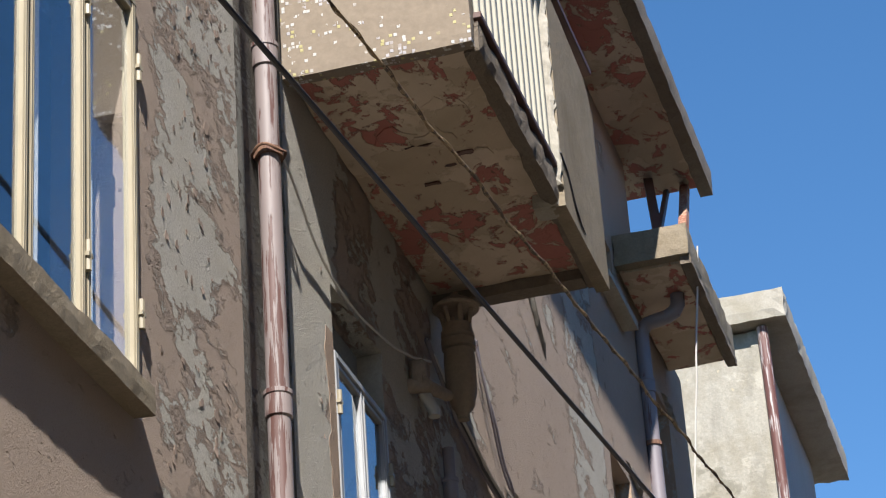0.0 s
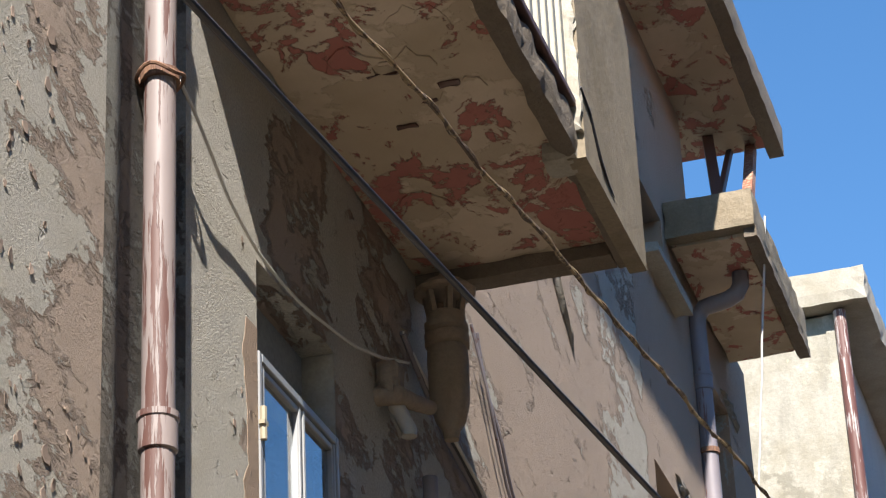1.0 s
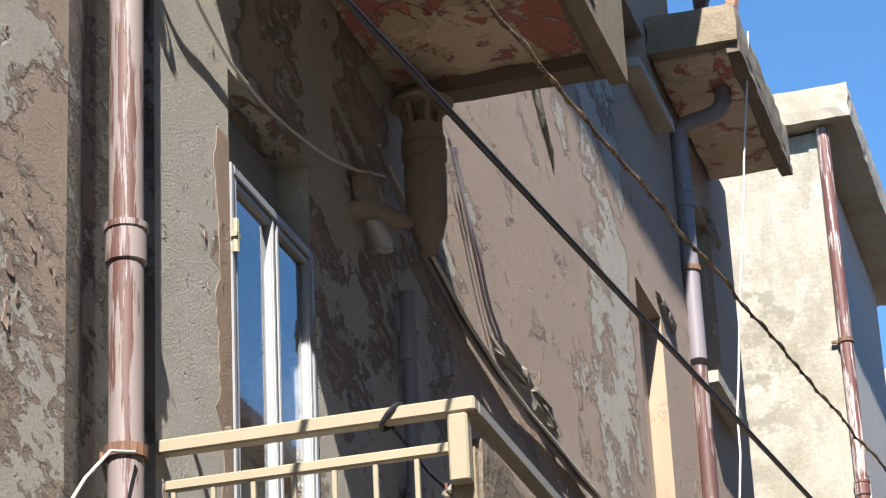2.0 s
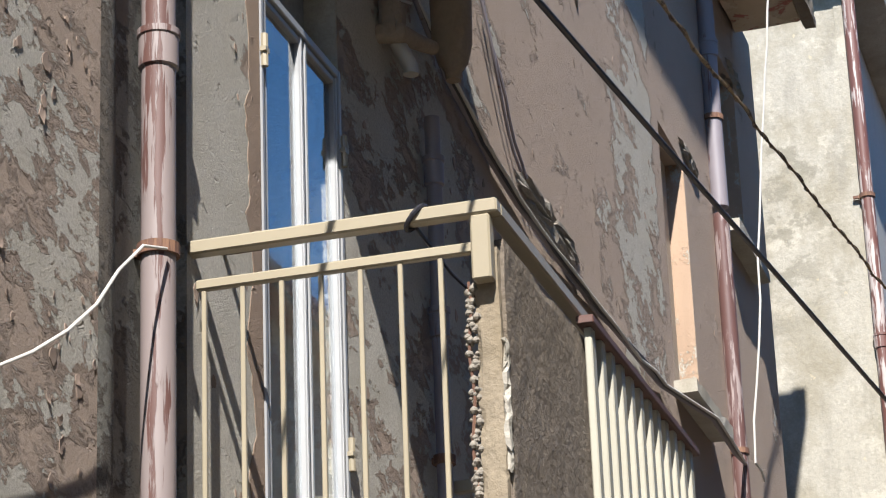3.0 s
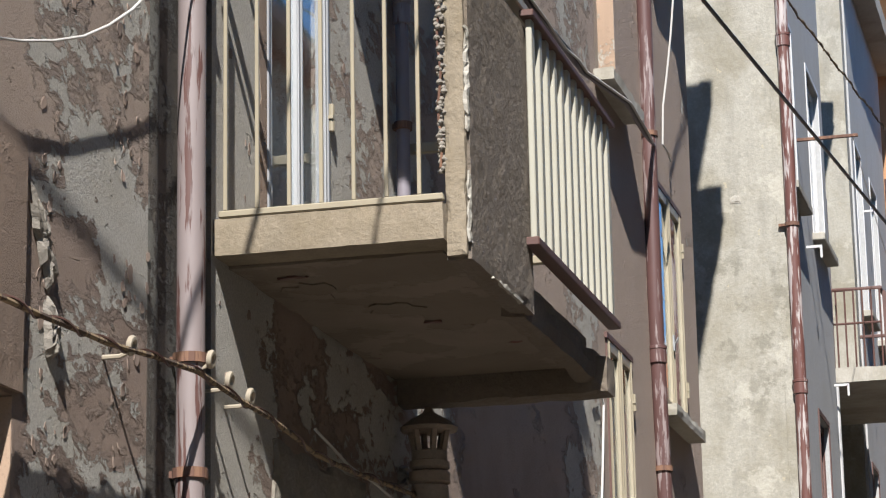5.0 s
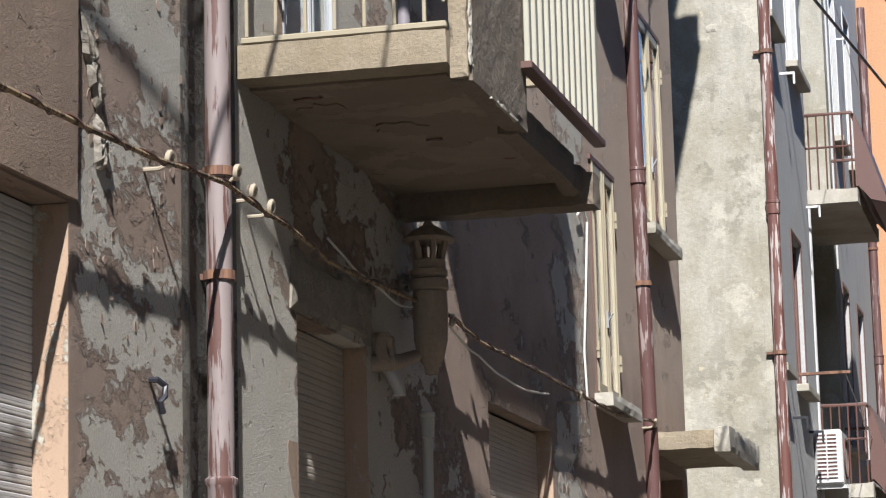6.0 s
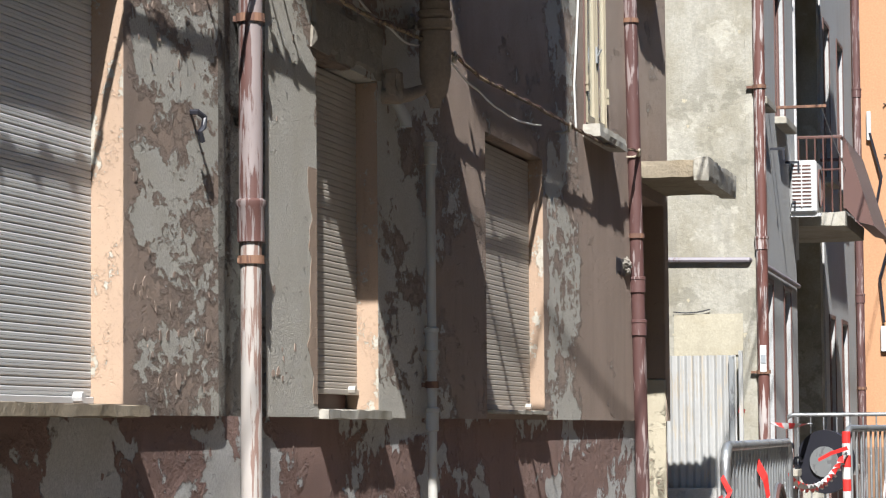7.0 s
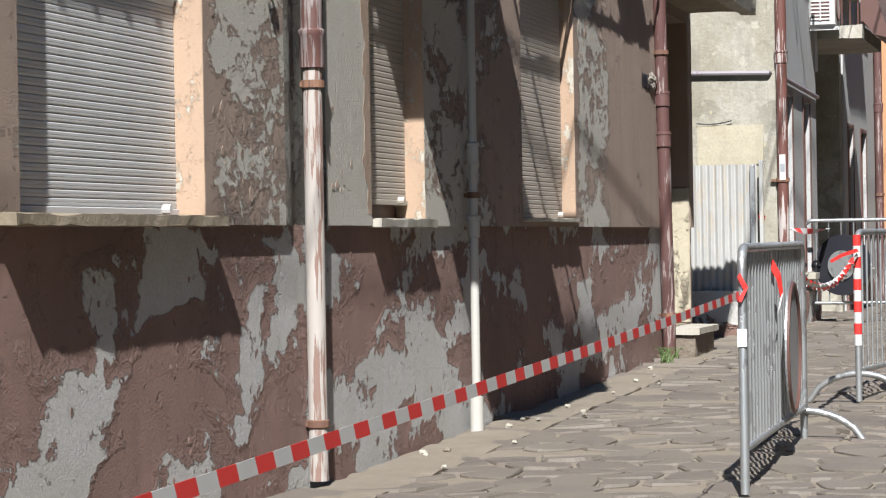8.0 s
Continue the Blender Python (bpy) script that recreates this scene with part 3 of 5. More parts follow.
# balcony door of the first floor
y0, y1, z0, z1 = OPEN["d"]
d1 = thing("door_1", (-0.03, 10.68, z0), "white metal balcony door with two glazed leaves under a grey board", "door", kind="structure")
mid = (y0 + y1) / 2 + 0.02
HEAD = 6.22
for a, b in ((y0 + 0.03, mid - 0.003), (mid + 0.003, y1 - 0.03)):
    leaf(d1, "door_leaf", -0.035, a + 0.008, b - 0.005, z0 + 0.06, HEAD - 0.042, 0.024, COATED)
    make("kick_rail", Shape().box(-0.035, -0.008, a, b, z0 + 0.005, z0 + 0.055, 0.004), WHITE, d1)
    make("curtain", Shape().prism([(-0.42 + 0.02 * math.sin(j * 2.3), b - 0.22 + 0.2 * j / 8) for j in range(9)] + [(-0.45, b - 0.02), (-0.45, b - 0.22)], "z", z0 + 0.3, HEAD - 0.05), BOARD, d1, "dim hanging curtain")
make("door_frame", Shape().box(-0.05, 0.008, y0 + 0.001, y0 + 0.028, z0, HEAD, 0.004).box(-0.05, 0.008, y1 - 0.028, y1 - 0.001, z0, HEAD, 0.004).box(-0.05, 0.008, y0 + 0.03, y1 - 0.03, HEAD - 0.034, HEAD, 0.004), COATED, d1)
make("transom_board", Shape().box(-0.16, -0.13, y0 + 0.002, y1 - 0.002, HEAD + 0.002, z1 - 0.002), BOARD, d1, "grey-blue board above the door")
make("transom_ledge", Shape().box(-0.13, -0.05, y0 + 0.002, y1 - 0.002, HEAD - 0.03, HEAD + 0.006), CONC_PALE, d1)
make("transom_reveal", Shape().box(-0.13, -0.002, y1 - 0.008, y1 - 0.002, HEAD + 0.008, z1 - 0.003), CONC_PALE, d1, "pale painted reveal beside the board")
hinge(d1, 0.016, y1 - 0.006, 5.9)
hinge(d1, 0.016, y0 + 0.01, 5.95)
hinge(d1, 0.016, y1 - 0.006, 4.75)


def storm_window(name, key, label, sill, x=0.0):
    y0, y1, z0, z1 = OPEN[key]
    w = thing(name, (0, (y0 + y1) / 2, z0), label, "window", kind="structure")
    mid = (y0 + y1) / 2
    for a, b in ((y0 + 0.012, mid - 0.003), (mid + 0.003, y1 - 0.012)):
        leaf(w, "casement", x - 0.02, a, b, z0 + 0.015, z1 - 0.02, 0.07, CREAM)
        make("blind", Shape().box(x - 0.13, x - 0.11, a + 0.02, b - 0.02, z0 + 0.02, z1 - 0.25), CREAM_DULL, w, "drawn cream blind")
    for zz in (z0 + 0.3, z1 - 0.3):
        hinge(w, x + 0.024, y0 + 0.01, zz)
        hinge(w, x + 0.024, y1 - 0.01, zz)
    make("window_frame", Shape().box(x - 0.06, x + 0.012, y0 + 0.001, y0 + 0.011, z0, z1).box(x - 0.06, x + 0.012, y1 - 0.011, y1 - 0.001, z0, z1).box(x - 0.06, x + 0.02, y0 - 0.03, y1 + 0.03, z1 - 0.018, z1 + 0.02), BROWN_METAL, w)
    make("sill", Shape().worn(-0.1, sill[2], sill[0], sill[1], z0 - 0.1, z0 - 0.004, 0.06, 0.005), CONC_PALE, w, "weathered stone sill")
    make("catch", Shape().tube([(x + 0.03, mid - 0.02, z0 + 0.55), (x + 0.06, mid - 0.02, z0 + 0.6)], 0.008, 6).box(x + 0.016, x + 0.03, mid - 0.03, mid + 0.03, z0 + 0.5, z0 + 0.62), STEEL, w)


storm_window("window_8", "r1", "cream painted window leaves with brown frame above a sill", (17.22, 18.4, 0.13))
storm_window("window_9", "r2", "cream painted casement window beside the dark downpipe", (19.3, 20.6, 0.13))


# ---- balconies ----
def slatted_front(parent, x, y0, y1, z0, z1, n, label):
    p = (y1 - y0) / n
    make("slat_rail", Shape().box(x - 0.03, x + 0.03, y0, y1, z0 - 0.035, z0, 0.004), BROWN_METAL, parent)
    make("slat_rail", Shape().box(x - 0.03, x + 0.03, y0, y1, z1, z1 + 0.03, 0.004), BROWN_METAL, parent)
    one = make("slat", Shape().box(x - 0.013, x + 0.013, -p * 0.19, p * 0.19, z0, z1, 0.004), CREAM_DULL, parent, label)
    one.location.y += y0 + 0.45 * p
    repeat(one, [(0, y0 + (i + 0.45) * p, 0) for i in range(1, n)], parent)


low = thing("balcony", (0, 10.95, 3.75), "concrete balcony with cream railing and crumbling front panel", "balcony", "balconies of the brown house")
make("slab", Shape().worn(0.002, 0.88, 9.615, 12.2, 3.8, 3.942, 0.06, 0.002), CONCRETE, low, "stained concrete slab")
make("soffit", Shape().worn(0.002, 0.84, 9.78, 12.1, 3.785, 3.82, 0.12, 0.004), SOFFIT_BEIGE_SHADED, low, "beige flaking soffit, coloured darker for its shade")
make("front_beam", Shape().worn(0.84, 0.94, 10.66, 12.25, 3.72, 3.86, 0.06, 0.008), CONC_DARK, low)
make("end_beam", Shape().worn(0.002, 0.99, 12.12, 12.3, 3.67, 3.84, 0.06, 0.008), CONC_DARK, low, "dark end beam of the slab")
fp = make("front_panel", Shape().worn(0.872, 0.968, 9.69, 10.72, 3.735, 4.93, 0.04, 0.004, 11), CONC_DARK, low, "pitted dark concrete panel with crumbled edge")
make("panel_edge", Shape().worn(0.877, 0.955, 9.662, 9.7, 3.745, 4.9, 0.022, 0.004, 18), CONCRETE, fp, "tan end face of the panel")
make("chipped_arris", Shape().worn(0.956, 0.972, 9.655, 9.7, 3.79, 4.06, 0.018, 0.007, 26).worn(0.95, 0.971, 9.656, 9.7, 4.2, 4.62, 0.018, 0.008, 26), CONC_PALE, fp, "white chipped arris of the panel")
peb, prn = Shape(), random.Random(21)
for i in range(150):
    z, r = prn.uniform(4.06, 4.82), prn.uniform(0.005, 0.014)
    x = 0.87 + 0.014 * noise.noise(Vector((z * 9, 2, 0))) + prn.uniform(-0.016, 0.012)
    y = prn.uniform(9.662, 9.69)
    peb.lathe(x, y, [(r * 0.5, z - r * 0.8), (r, z - r * 0.2), (r * 0.9, z + r * 0.4), (r * 0.35, z + r * 0.9)], 6)
make("rubble_edge", peb, RUBBLE, fp, "broken edge with exposed pebbles")
make("rebar", Shape().tube([(0.86 + 0.006 * math.sin(i * 1.3), 9.668, 4.08 + 0.06 * i) for i in range(13)], 0.005, 6), RUST, fp, "rusty reinforcing bar")
slatted_front(low, 0.99, 10.6, 12.32, 4.03, 4.95, 12, "cream metal slat")
hand = make("handrail", Shape().box(0.0, 0.975, 9.60, 9.65, 4.985, 5.03, 0.006).box(0.925, 0.975, 9.65, 12.34, 4.985, 5.03, 0.006), CREAM, low, "cream metal handrail")
make("rail_post", Shape().box(0.89, 0.95, 9.6, 9.65, 4.78, 4.983, 0.006), CREAM, hand, "cream end post cap")
make("rail_bar", Shape().box(0.02, 0.89, 9.615, 9.645, 4.872, 4.905, 0.005), CREAM, low)
make("rail_bar", Shape().box(0.02, 0.88, 9.615, 9.645, 3.944, 3.972, 0.005), CREAM, low)
bal = make("baluster", Shape().box(-0.0075, 0.0075, 9.622, 9.637, 3.974, 4.87, 0.002), CREAM, low)
bal.location.x += 0.045
repeat(bal, [(0.045 + 0.124 * i, 0, 0) for i in range(1, 7)], low)
make("rail_bar", Shape().box(0.3, 0.86, 12.26, 12.3, 4.32, 4.36, 0.005), CREAM, low)
make("rail_bar", Shape().box(0.02, 0.86, 12.26, 12.3, 4.9, 4.95, 0.005), CREAM, low)
make("edge_strip", Shape().worn(0.958, 0.978, 10.0, 10.5, 3.728, 3.75, 0.03, 0.006, 20), CONC_PALE, low, "pale chipped edge")

up = thing("balcony", (0, 11.0, 7.33), "upper concrete balcony, its end faced with broken mosaic", "balcony", "balconies of the brown house")
make("slab", Shape().worn(0.002, 0.88, 9.67, 12.3, 7.44, 7.62, 0.08, 0.004), CONCRETE, up)
make("soffit", Shape().worn(0.002, 0.87, 9.7, 12.2, 7.40, 7.46, 0.12, 0.005, 5), SOFFIT, up, "cream soffit with flaking red patches")
make("end_panel", Shape().worn(0.002, 0.93, 9.62, 9.7, 7.34, 8.7, 0.05, 0.003), MOSAIC, up, "end panel with broken white mosaic")
make("front_beam", Shape().worn(0.86, 0.95, 9.7, 12.32, 7.33, 7.5, 0.05, 0.008), CONC_DARK, up, "dark edge beam")
make("end_beam", Shape().worn(0.002, 0.86, 12.2, 12.33, 7.34, 7.46, 0.06, 0.006), CONC_DARK, up)
make("beam_toe", Shape().worn(0.8, 0.945, 11.28, 11.44, 7.32, 7.42, 0.03, 0.006, 14), CONC_PALE, up)
panel = [(11.3, 7.32), (12.36, 7.32), (12.36, 8.42), (12.3, 8.52), (12.2, 8.6), (11.3, 8.68)]
make("front_panel", Shape().prism(panel, "x", 0.9, 0.975), CONCRETE, up, "rough concrete front panel with a crack")
make("panel_edge", Shape().worn(0.89, 0.98, 11.265, 11.302, 7.42, 8.66, 0.03, 0.01, 14), CONC_PALE, up, "chipped pale panel edge")
make("handrail", Shape().box(0.9, 0.99, 9.66, 12.4, 8.72, 8.76, 0.005), BROWN_METAL, up)
slatted_front(up, 0.93, 9.72, 11.26, 7.56, 8.68, 12, "cream upright slat")
crack = [(0.978, 11.28, 7.62), (0.978, 11.42, 7.58), (0.978, 11.55, 7.44), (0.978, 11.66, 7.40), (0.978, 11.78, 7.38)]
make("crack", Shape().tube(crack, [0.006, 0.007, 0.01, 0.006, 0.002], 5), BLACK, up)

make("wire_tie", Shape().tube([(0.72 + 0.03 * math.sin(a), 9.625 + 0.034 * math.cos(a), 5.007 + 0.034 * math.sin(a)) for a in (math.tau * i / 12 for i in range(13))], 0.008, 6).tube([(0.72, 9.63, 4.975), (0.76, 9.85, 4.9), (0.86, 10.1, 4.8)], 0.006, 5), BLACK, low, "black wire tie round the rail")

# ---- eaves ----
ev = thing("eaves", (0, 11, 10.8), "concrete eaves slab with drip lip and flaking red paint", "eaves", kind="structure")
make("eaves_slab", Shape().worn(-6.4, 0.58, 1.0, 20.03, 12.04, 12.2, 0.25, 0.004), CONCRETE, ev)
make("eaves_soffit", Shape().worn(-3.0, 0.54, 1.0, 19.98, 11.98, 12.05, 0.25, 0.004), SOFFIT, ev, "brown soffit with red patches")
make("drip_lip", Shape().worn(0.53, 0.655, 1.0, 20.08, 11.93, 12.18, 0.12, 0.006), CONC_DARK, ev)
ev2 = thing("eaves", (0, 19.4, 10.4), "lower concrete eaves slab over the house end", "eaves", kind="structure")
make("eaves_slab", Shape().worn(0.002, 0.62, 18.29, 20.47, 10.5, 10.78, 0.06, 0.007), CONCRETE, ev2)
make("eaves_soffit", Shape().worn(0.02, 0.52, 18.4, 20.42, 10.475, 10.505, 0.1, 0.004), SOFFIT, ev2)
make("drip_lip", Shape().worn(0.53, 0.628, 18.33, 20.475, 10.43, 10.51, 0.06, 0.006), CONC_DARK, ev2)
st = thing("roof_strut", (0.1, 18.3, 10.72), "old stained timber struts under the roof edge", "strut")
make("timber", Shape().tube([(0.56, 18.5, 10.77), (0.42, 19.95, 11.99)], 0.05, 4), TIMBER, st)
make("timber", Shape().tube([(0.36, 18.5, 10.77), (0.14, 19.7, 12.0)], 0.055, 4), BROWN_METAL, st)
make("timber", Shape().tube([(0.32, 18.6, 10.77), (0.26, 19.95, 12.0)], 0.03, 4), BROWN_METAL, st)
make("roof_tile", Shape().tube([(-0.3, 18.7, 10.8), (0.48, 18.7, 10.8)], 0.06, 10), TILE, st)


# ---- downpipes ----
def downpipe(label, x, y, z0, z1, r, material, joints, clips, bend=None, lean=0.0):
    """A pipe up a wall; lean is how far its foot stands out of plumb along the wall."""
    def at(z):
        return y + lean * max(0.0, 1 - z / 5.5)

    p = thing("downpipe", (x, at(z0), z0), label, "downpipe", "downpipes of the street front")
    pts = [(x, at(z0 + (z1 - z0) * i / 24), z0 + (z1 - z0) * i / 24) for i in range(25)]
    if bend:
        pts += bend
    run = make("pipe", Shape().tube(pts, r, 18), material, p, smooth=True)
    for z in joints:
        make("socket", Shape().lathe(x, at(z), [(r + 0.002, z - 0.05), (r + 0.009, z - 0.045), (r + 0.009, z + 0.05), (r + 0.014, z + 0.055), (r + 0.014, z + 0.075), (r + 0.002, z + 0.08)], 20), material, run, smooth=True)
    for z in clips:
        make("clip", Shape().lathe(x, at(z), [(r + 0.003, z - 0.018), (r + 0.012, z - 0.018), (r + 0.012, z + 0.018), (r + 0.003, z + 0.018)], 18).box(x - 0.12, x - r, at(z) - 0.012, at(z) + 0.012, z - 0.012, z + 0.012), RUST, run, "rusty pipe clip")
    return p


p1 = downpipe("pale mauve downpipe with dark red undercoat showing through", 0.02, 9.33, 2.14, 10.8, 0.052, PIPE_PINK, (5.53, 7.28), (2.95, 3.36, 4.9, 6.78))
make("lower_pipe", Shape().tube([(0.02, 9.33, 0.03 + 0.09 * i) for i in range(24)], 0.046, 18), PIPE_LOW, p1, "whitish weathered lower pipe", smooth=True)
make("socket", Shape().lathe(0.02, 9.33, [(0.048, 1.98), (0.06, 1.985), (0.06, 2.13), (0.066, 2.14), (0.066, 2.16), (0.053, 2.17)], 20), PIPE_PINK, p1, smooth=True)
make("clip", Shape().lathe(0.02, 9.33, [(0.049, 0.28), (0.056, 0.285), (0.056, 0.315), (0.049, 0.32)], 18).box(-0.03, 0.0, 9.29, 9.37, 0.29, 0.31), RUST, p1)
make("clip", Shape().lathe(0.02, 9.33, [(0.049, 1.89), (0.058, 1.89), (0.058, 1.925), (0.049, 1.925)], 18).box(-0.03, 0.0, 9.29, 9.37, 1.895, 1.915), RUST, p1)
wire_ring = [(0.02 + 0.075 * math.cos(a), 9.33 + 0.085 * math.sin(a), 6.78 + 0.012 * math.sin(3 * a)) for a in (math.tau * i / 24 for i in range(25))]
make("wire_tie", Shape().tube(wire_ring, 0.007, 6), RUST, p1, "rusty wire tie")
downpipe("dark red downpipe with flaking paint", 0.05, 18.98, 0.02, 8.5, 0.055, PIPE_RED, (1.96, 2.3, 5.2), (0.5, 2.7, 4.4, 6.85), None, 0.46)
downpipe("grey-violet downpipe with swan neck under the eaves", 0.05, 18.98, 8.55, 10.05, 0.06, PIPE_GREY, (9.7,), (9.2,), [(0.05, 18.98, 10.15), (0.06, 18.98, 10.22), (0.11, 18.97, 10.27), (0.19, 18.96, 10.28), (0.28, 18.95, 10.29), (0.35, 18.94, 10.32), (0.385, 18.94, 10.38), (0.39, 18.94, 10.47)])
downpipe("dark red and pale flaking downpipe at the white house corner", 0.55, 23.42, 0.05, 12.15, 0.055, PIPE_MIX, (2.9, 5.72, 8.9), (1.7, 4.4, 7.2, 10.2))
downpipe("brown downpipe at the far house corner", 0.56, 34.6, 0.05, 10.5, 0.055, PIPE_RED, (2.9, 5.7), (1.7, 4.4, 7.2))
pd = downpipe("white plastic waste pipe up the wall to the vent", 0.055, 12.4, 0.02, 2.72, 0.026, PIPE_WHITE, (1.65, 1.22, 2.66), (1.42,))
make("foot_sleeve", Shape().tube([(0.055, 12.4, 0.0), (0.055, 12.4, 0.24)], 0.04, 16), PIPE_WHITE, pd, smooth=True)
downpipe("grey waste pipe running up behind the balcony", 0.05, 12.14, 3.98, 6.45, 0.032, PIPE_GREY, (5.55, 6.2), (5.0,))


# ---- wall flues ----
def flue(z, label):
    f = thing("wall_flue", (0.14, 12.05, z), label, "vent", "wall flues")
    x, y = 0.15, 12.14
    body = make("body", Shape().lathe(x, y, [(0.03, z - 0.02), (0.036, z + 0.02), (0.062, z + 0.06), (0.082, z + 0.15), (0.086, z + 0.33), (0.082, z + 0.385), (0.072, z + 0.39), (0.092, z + 0.4), (0.092, z + 0.445), (0.074, z + 0.455), (0.09, z + 0.47), (0.09, z + 0.495), (0.07, z + 0.5)], 20, 0.35), FLUE, f, smooth=True)
    make("collar", Shape().lathe(x, y, [(0.066, z + 0.49), (0.082, z + 0.5), (0.082, z + 0.54), (0.066, z + 0.55)], 20), FLUE, body, smooth=True)
    for i in range(6):
        a = math.tau * i / 6
        make("hood_post", Shape().tube([(x + 0.066 * math.cos(a), y + 0.066 * math.sin(a), z + 0.54), (x + 0.088 * math.cos(a), y + 0.088 * math.sin(a), z + 0.65)], 0.016, 5), FLUE, f)
    make("hood", Shape().lathe(x, y, [(0.128, z + 0.635), (0.135, z + 0.65), (0.085, z + 0.69), (0.03, z + 0.72), (0.015, z + 0.745)], 12), FLUE, f)
    make("inlet", Shape().tube([(-0.02, 11.6, z - 0.02), (0.08, 11.62, z - 0.02), (0.1, 11.75, z - 0.0), (0.12, 11.95, z + 0.05)], [0.04, 0.042, 0.035, 0.03], 12), FLUE, f, "mortared inlet bend", smooth=True)
    make("inlet_box", Shape().worn(0.003, 0.1, 11.58, 11.7, z - 0.04, z + 0.12, 0.025, 0.014, 12), FLUE, f)
    make("stub", Shape().tube([(0.06, 11.66, z - 0.04), (0.1, 11.7, z - 0.14), (0.1, 11.7, z - 0.17)], 0.032, 10), PIPE_WHITE, f, smooth=True)


flue(2.91, "sooty fired clay wall flue with a lantern cap")
flue(6.62, "sooty bottle-shaped wall flue tucked under the upper balcony")


# ---- cables and cords ----
def cable(name, pts, r, material, label, n=7, twist=0.0, tie=None):
    c = thing(name, pts[0], label, "cable", "cables along the street")
    make("sheath", Shape().tube(pts, r, n), material, c, smooth=True)
    if twist:
        fine = []
        for i in range(len(pts) - 1):
            a, b = Vector(pts[i]), Vector(pts[i + 1])
            k = max(1, int((b - a).length / 0.03))
            fine += [a.lerp(b, j / k) for j in range(k)]
        sp = [p + Vector((math.sin(i * 0.55), 0, math.cos(i * 0.55))) * (r + twist) for i, p in enumerate(fine)]
        make("lashing", Shape().tube(sp, twist, 4), tie or material, c)
    return c


cable("overhead_cable", [(0.6 + 0.0697 * (y - 7.06), y, 6.088 + 0.0322 * (y - 7.06)) for y in (-3, 2, 8, 14, 20, 27, 34.8)], 0.0125, BLACK, "thick black cable slung along the street", 8)
tan = [(1.05 + 0.0376 * (y - 6.84) + 0.006 * math.sin(i * 1.7), y, 5.867 + 0.1039 * (y - 6.84) + 0.008 * math.sin(i * 2.3)) for i, y in enumerate([-6 + 0.35 * k for k in range(117)])]
cable("overhead_cable", tan, 0.006, ROPE, "thin tan cable lashed to a carrier wire", 6, 0.0035, ROPE)
cable("hanging_cord", sag((0.63, 18.75, 10.78), (0.13, 19.1, 6.8), -0.12, 16, 0.03, 2) + [(0.15, 19.2, 6.77), (0.13, 19.42, 6.76)], 0.008, CORD, "white cord hanging from the eaves to the downpipe")
rope = []
for y, z in ((2.0, 3.12), (7.04, 3.18), (8.32, 3.22), (9.18, 3.285), (10.0, 3.25), (10.55, 3.2), (11.7, 3.23), (12.6, 3.27), (13.42, 3.22), (15.0, 3.24), (17.5, 3.25), (19.1, 3.36)):
    rope.append((0.10, y, z))
smooth_rope = []
for i in range(len(rope) - 1):
    a, b = Vector(rope[i]), Vector(rope[i + 1])
    smooth_rope += [a.lerp(b, j / 6) + noise.noise_vector(a.lerp(b, j / 6) * 2) * 0.008 for j in range(6)]
cable("wall_cable", smooth_rope + [rope[-1]], 0.010, ROPE, "old tan cable strung along the wall on hooks", 7, 0.0045, BROWN_METAL)
cable("electric_cord", sag((0.085, 10.6, 3.31), (0.07, 11.9, 3.2), 0.03, 10, 0.02, 4) + sag((0.085, 12.5, 3.27), (0.06, 15.4, 3.16), 0.1, 12, 0.02, 5), 0.006, CORD, "pale cord looped under the wall cable")
cable("electric_cord", sag((0.0, 5.6, 3.75), (0.06, 7.96, 4.11), 0.1, 10, 0.02, 6) + [(0.06, 8.2, 4.2), (0.065, 8.4, 4.3), (0.07, 8.6, 4.42), (0.07, 8.78, 4.55), (0.07, 8.93, 4.7), (0.07, 9.1, 4.83), (0.07, 9.27, 4.88)], 0.0048, CORD, "white cord drooping from the downpipe along the wall")
cable("electric_cord", [(-0.048, 9.4, 4.55), (-0.046, 9.42, 4.4), (-0.04, 9.4, 4.2), (-0.04, 9.41, 3.7), (-0.048, 9.4, 3.3)], 0.007, CORD, "white cord down beside the pipe")
cable("wall_cable", sag((0.06, 9.4, 6.8), (0.03, 10.2, 6.56), 0.03, 8, 0.012) + sag((0.03, 10.3, 6.555), (0.05, 11.9, 6.86), 0.08, 10, 0.012), 0.006, CORD, "thin grey wire across the wall above the door")
for dx, r, m in ((0.02, 0.014, PIPE_GREY), (0.05, 0.009, CORD), (0.035, 0.01, BLACK)):
    cable("wall_cable", [(0.06, 11.8, 6.95)] + sag((dx, 12.5, 6.78), (dx, 13.5, 6.62), 0.02, 6, 0.01, dx * 90) + sag((dx, 13.6, 6.61), (dx, 16.7, 6.64), 0.03, 10, 0.02, dx * 50) + [(dx + 0.12, 17.6, 6.68), (dx + 0.1, 18.4, 6.68), (0.09, 18.95, 6.76)], r, m, "conduit and wires sagging along the wall to the downpipe")
for k in (0.0, 0.1):
    cable("wall_cable", sag((0.04, 12.95 + k, 7.5), (0.04, 13.62 + k, 6.78), 0.08, 8, 0.02, k * 30), 0.008, PIPE_GREY, "loose wire hanging down from the balcony to the conduit")
cable("electric_cord", [(0.02, 16.7, 4.5), (0.03, 16.85, 4.6), (0.04, 16.95, 4.5), (0.03, 16.9, 4.1), (0.02, 16.8, 3.6), (0.02, 16.85, 3.3)], 0.008, CORD, "white cord looped down the wall")
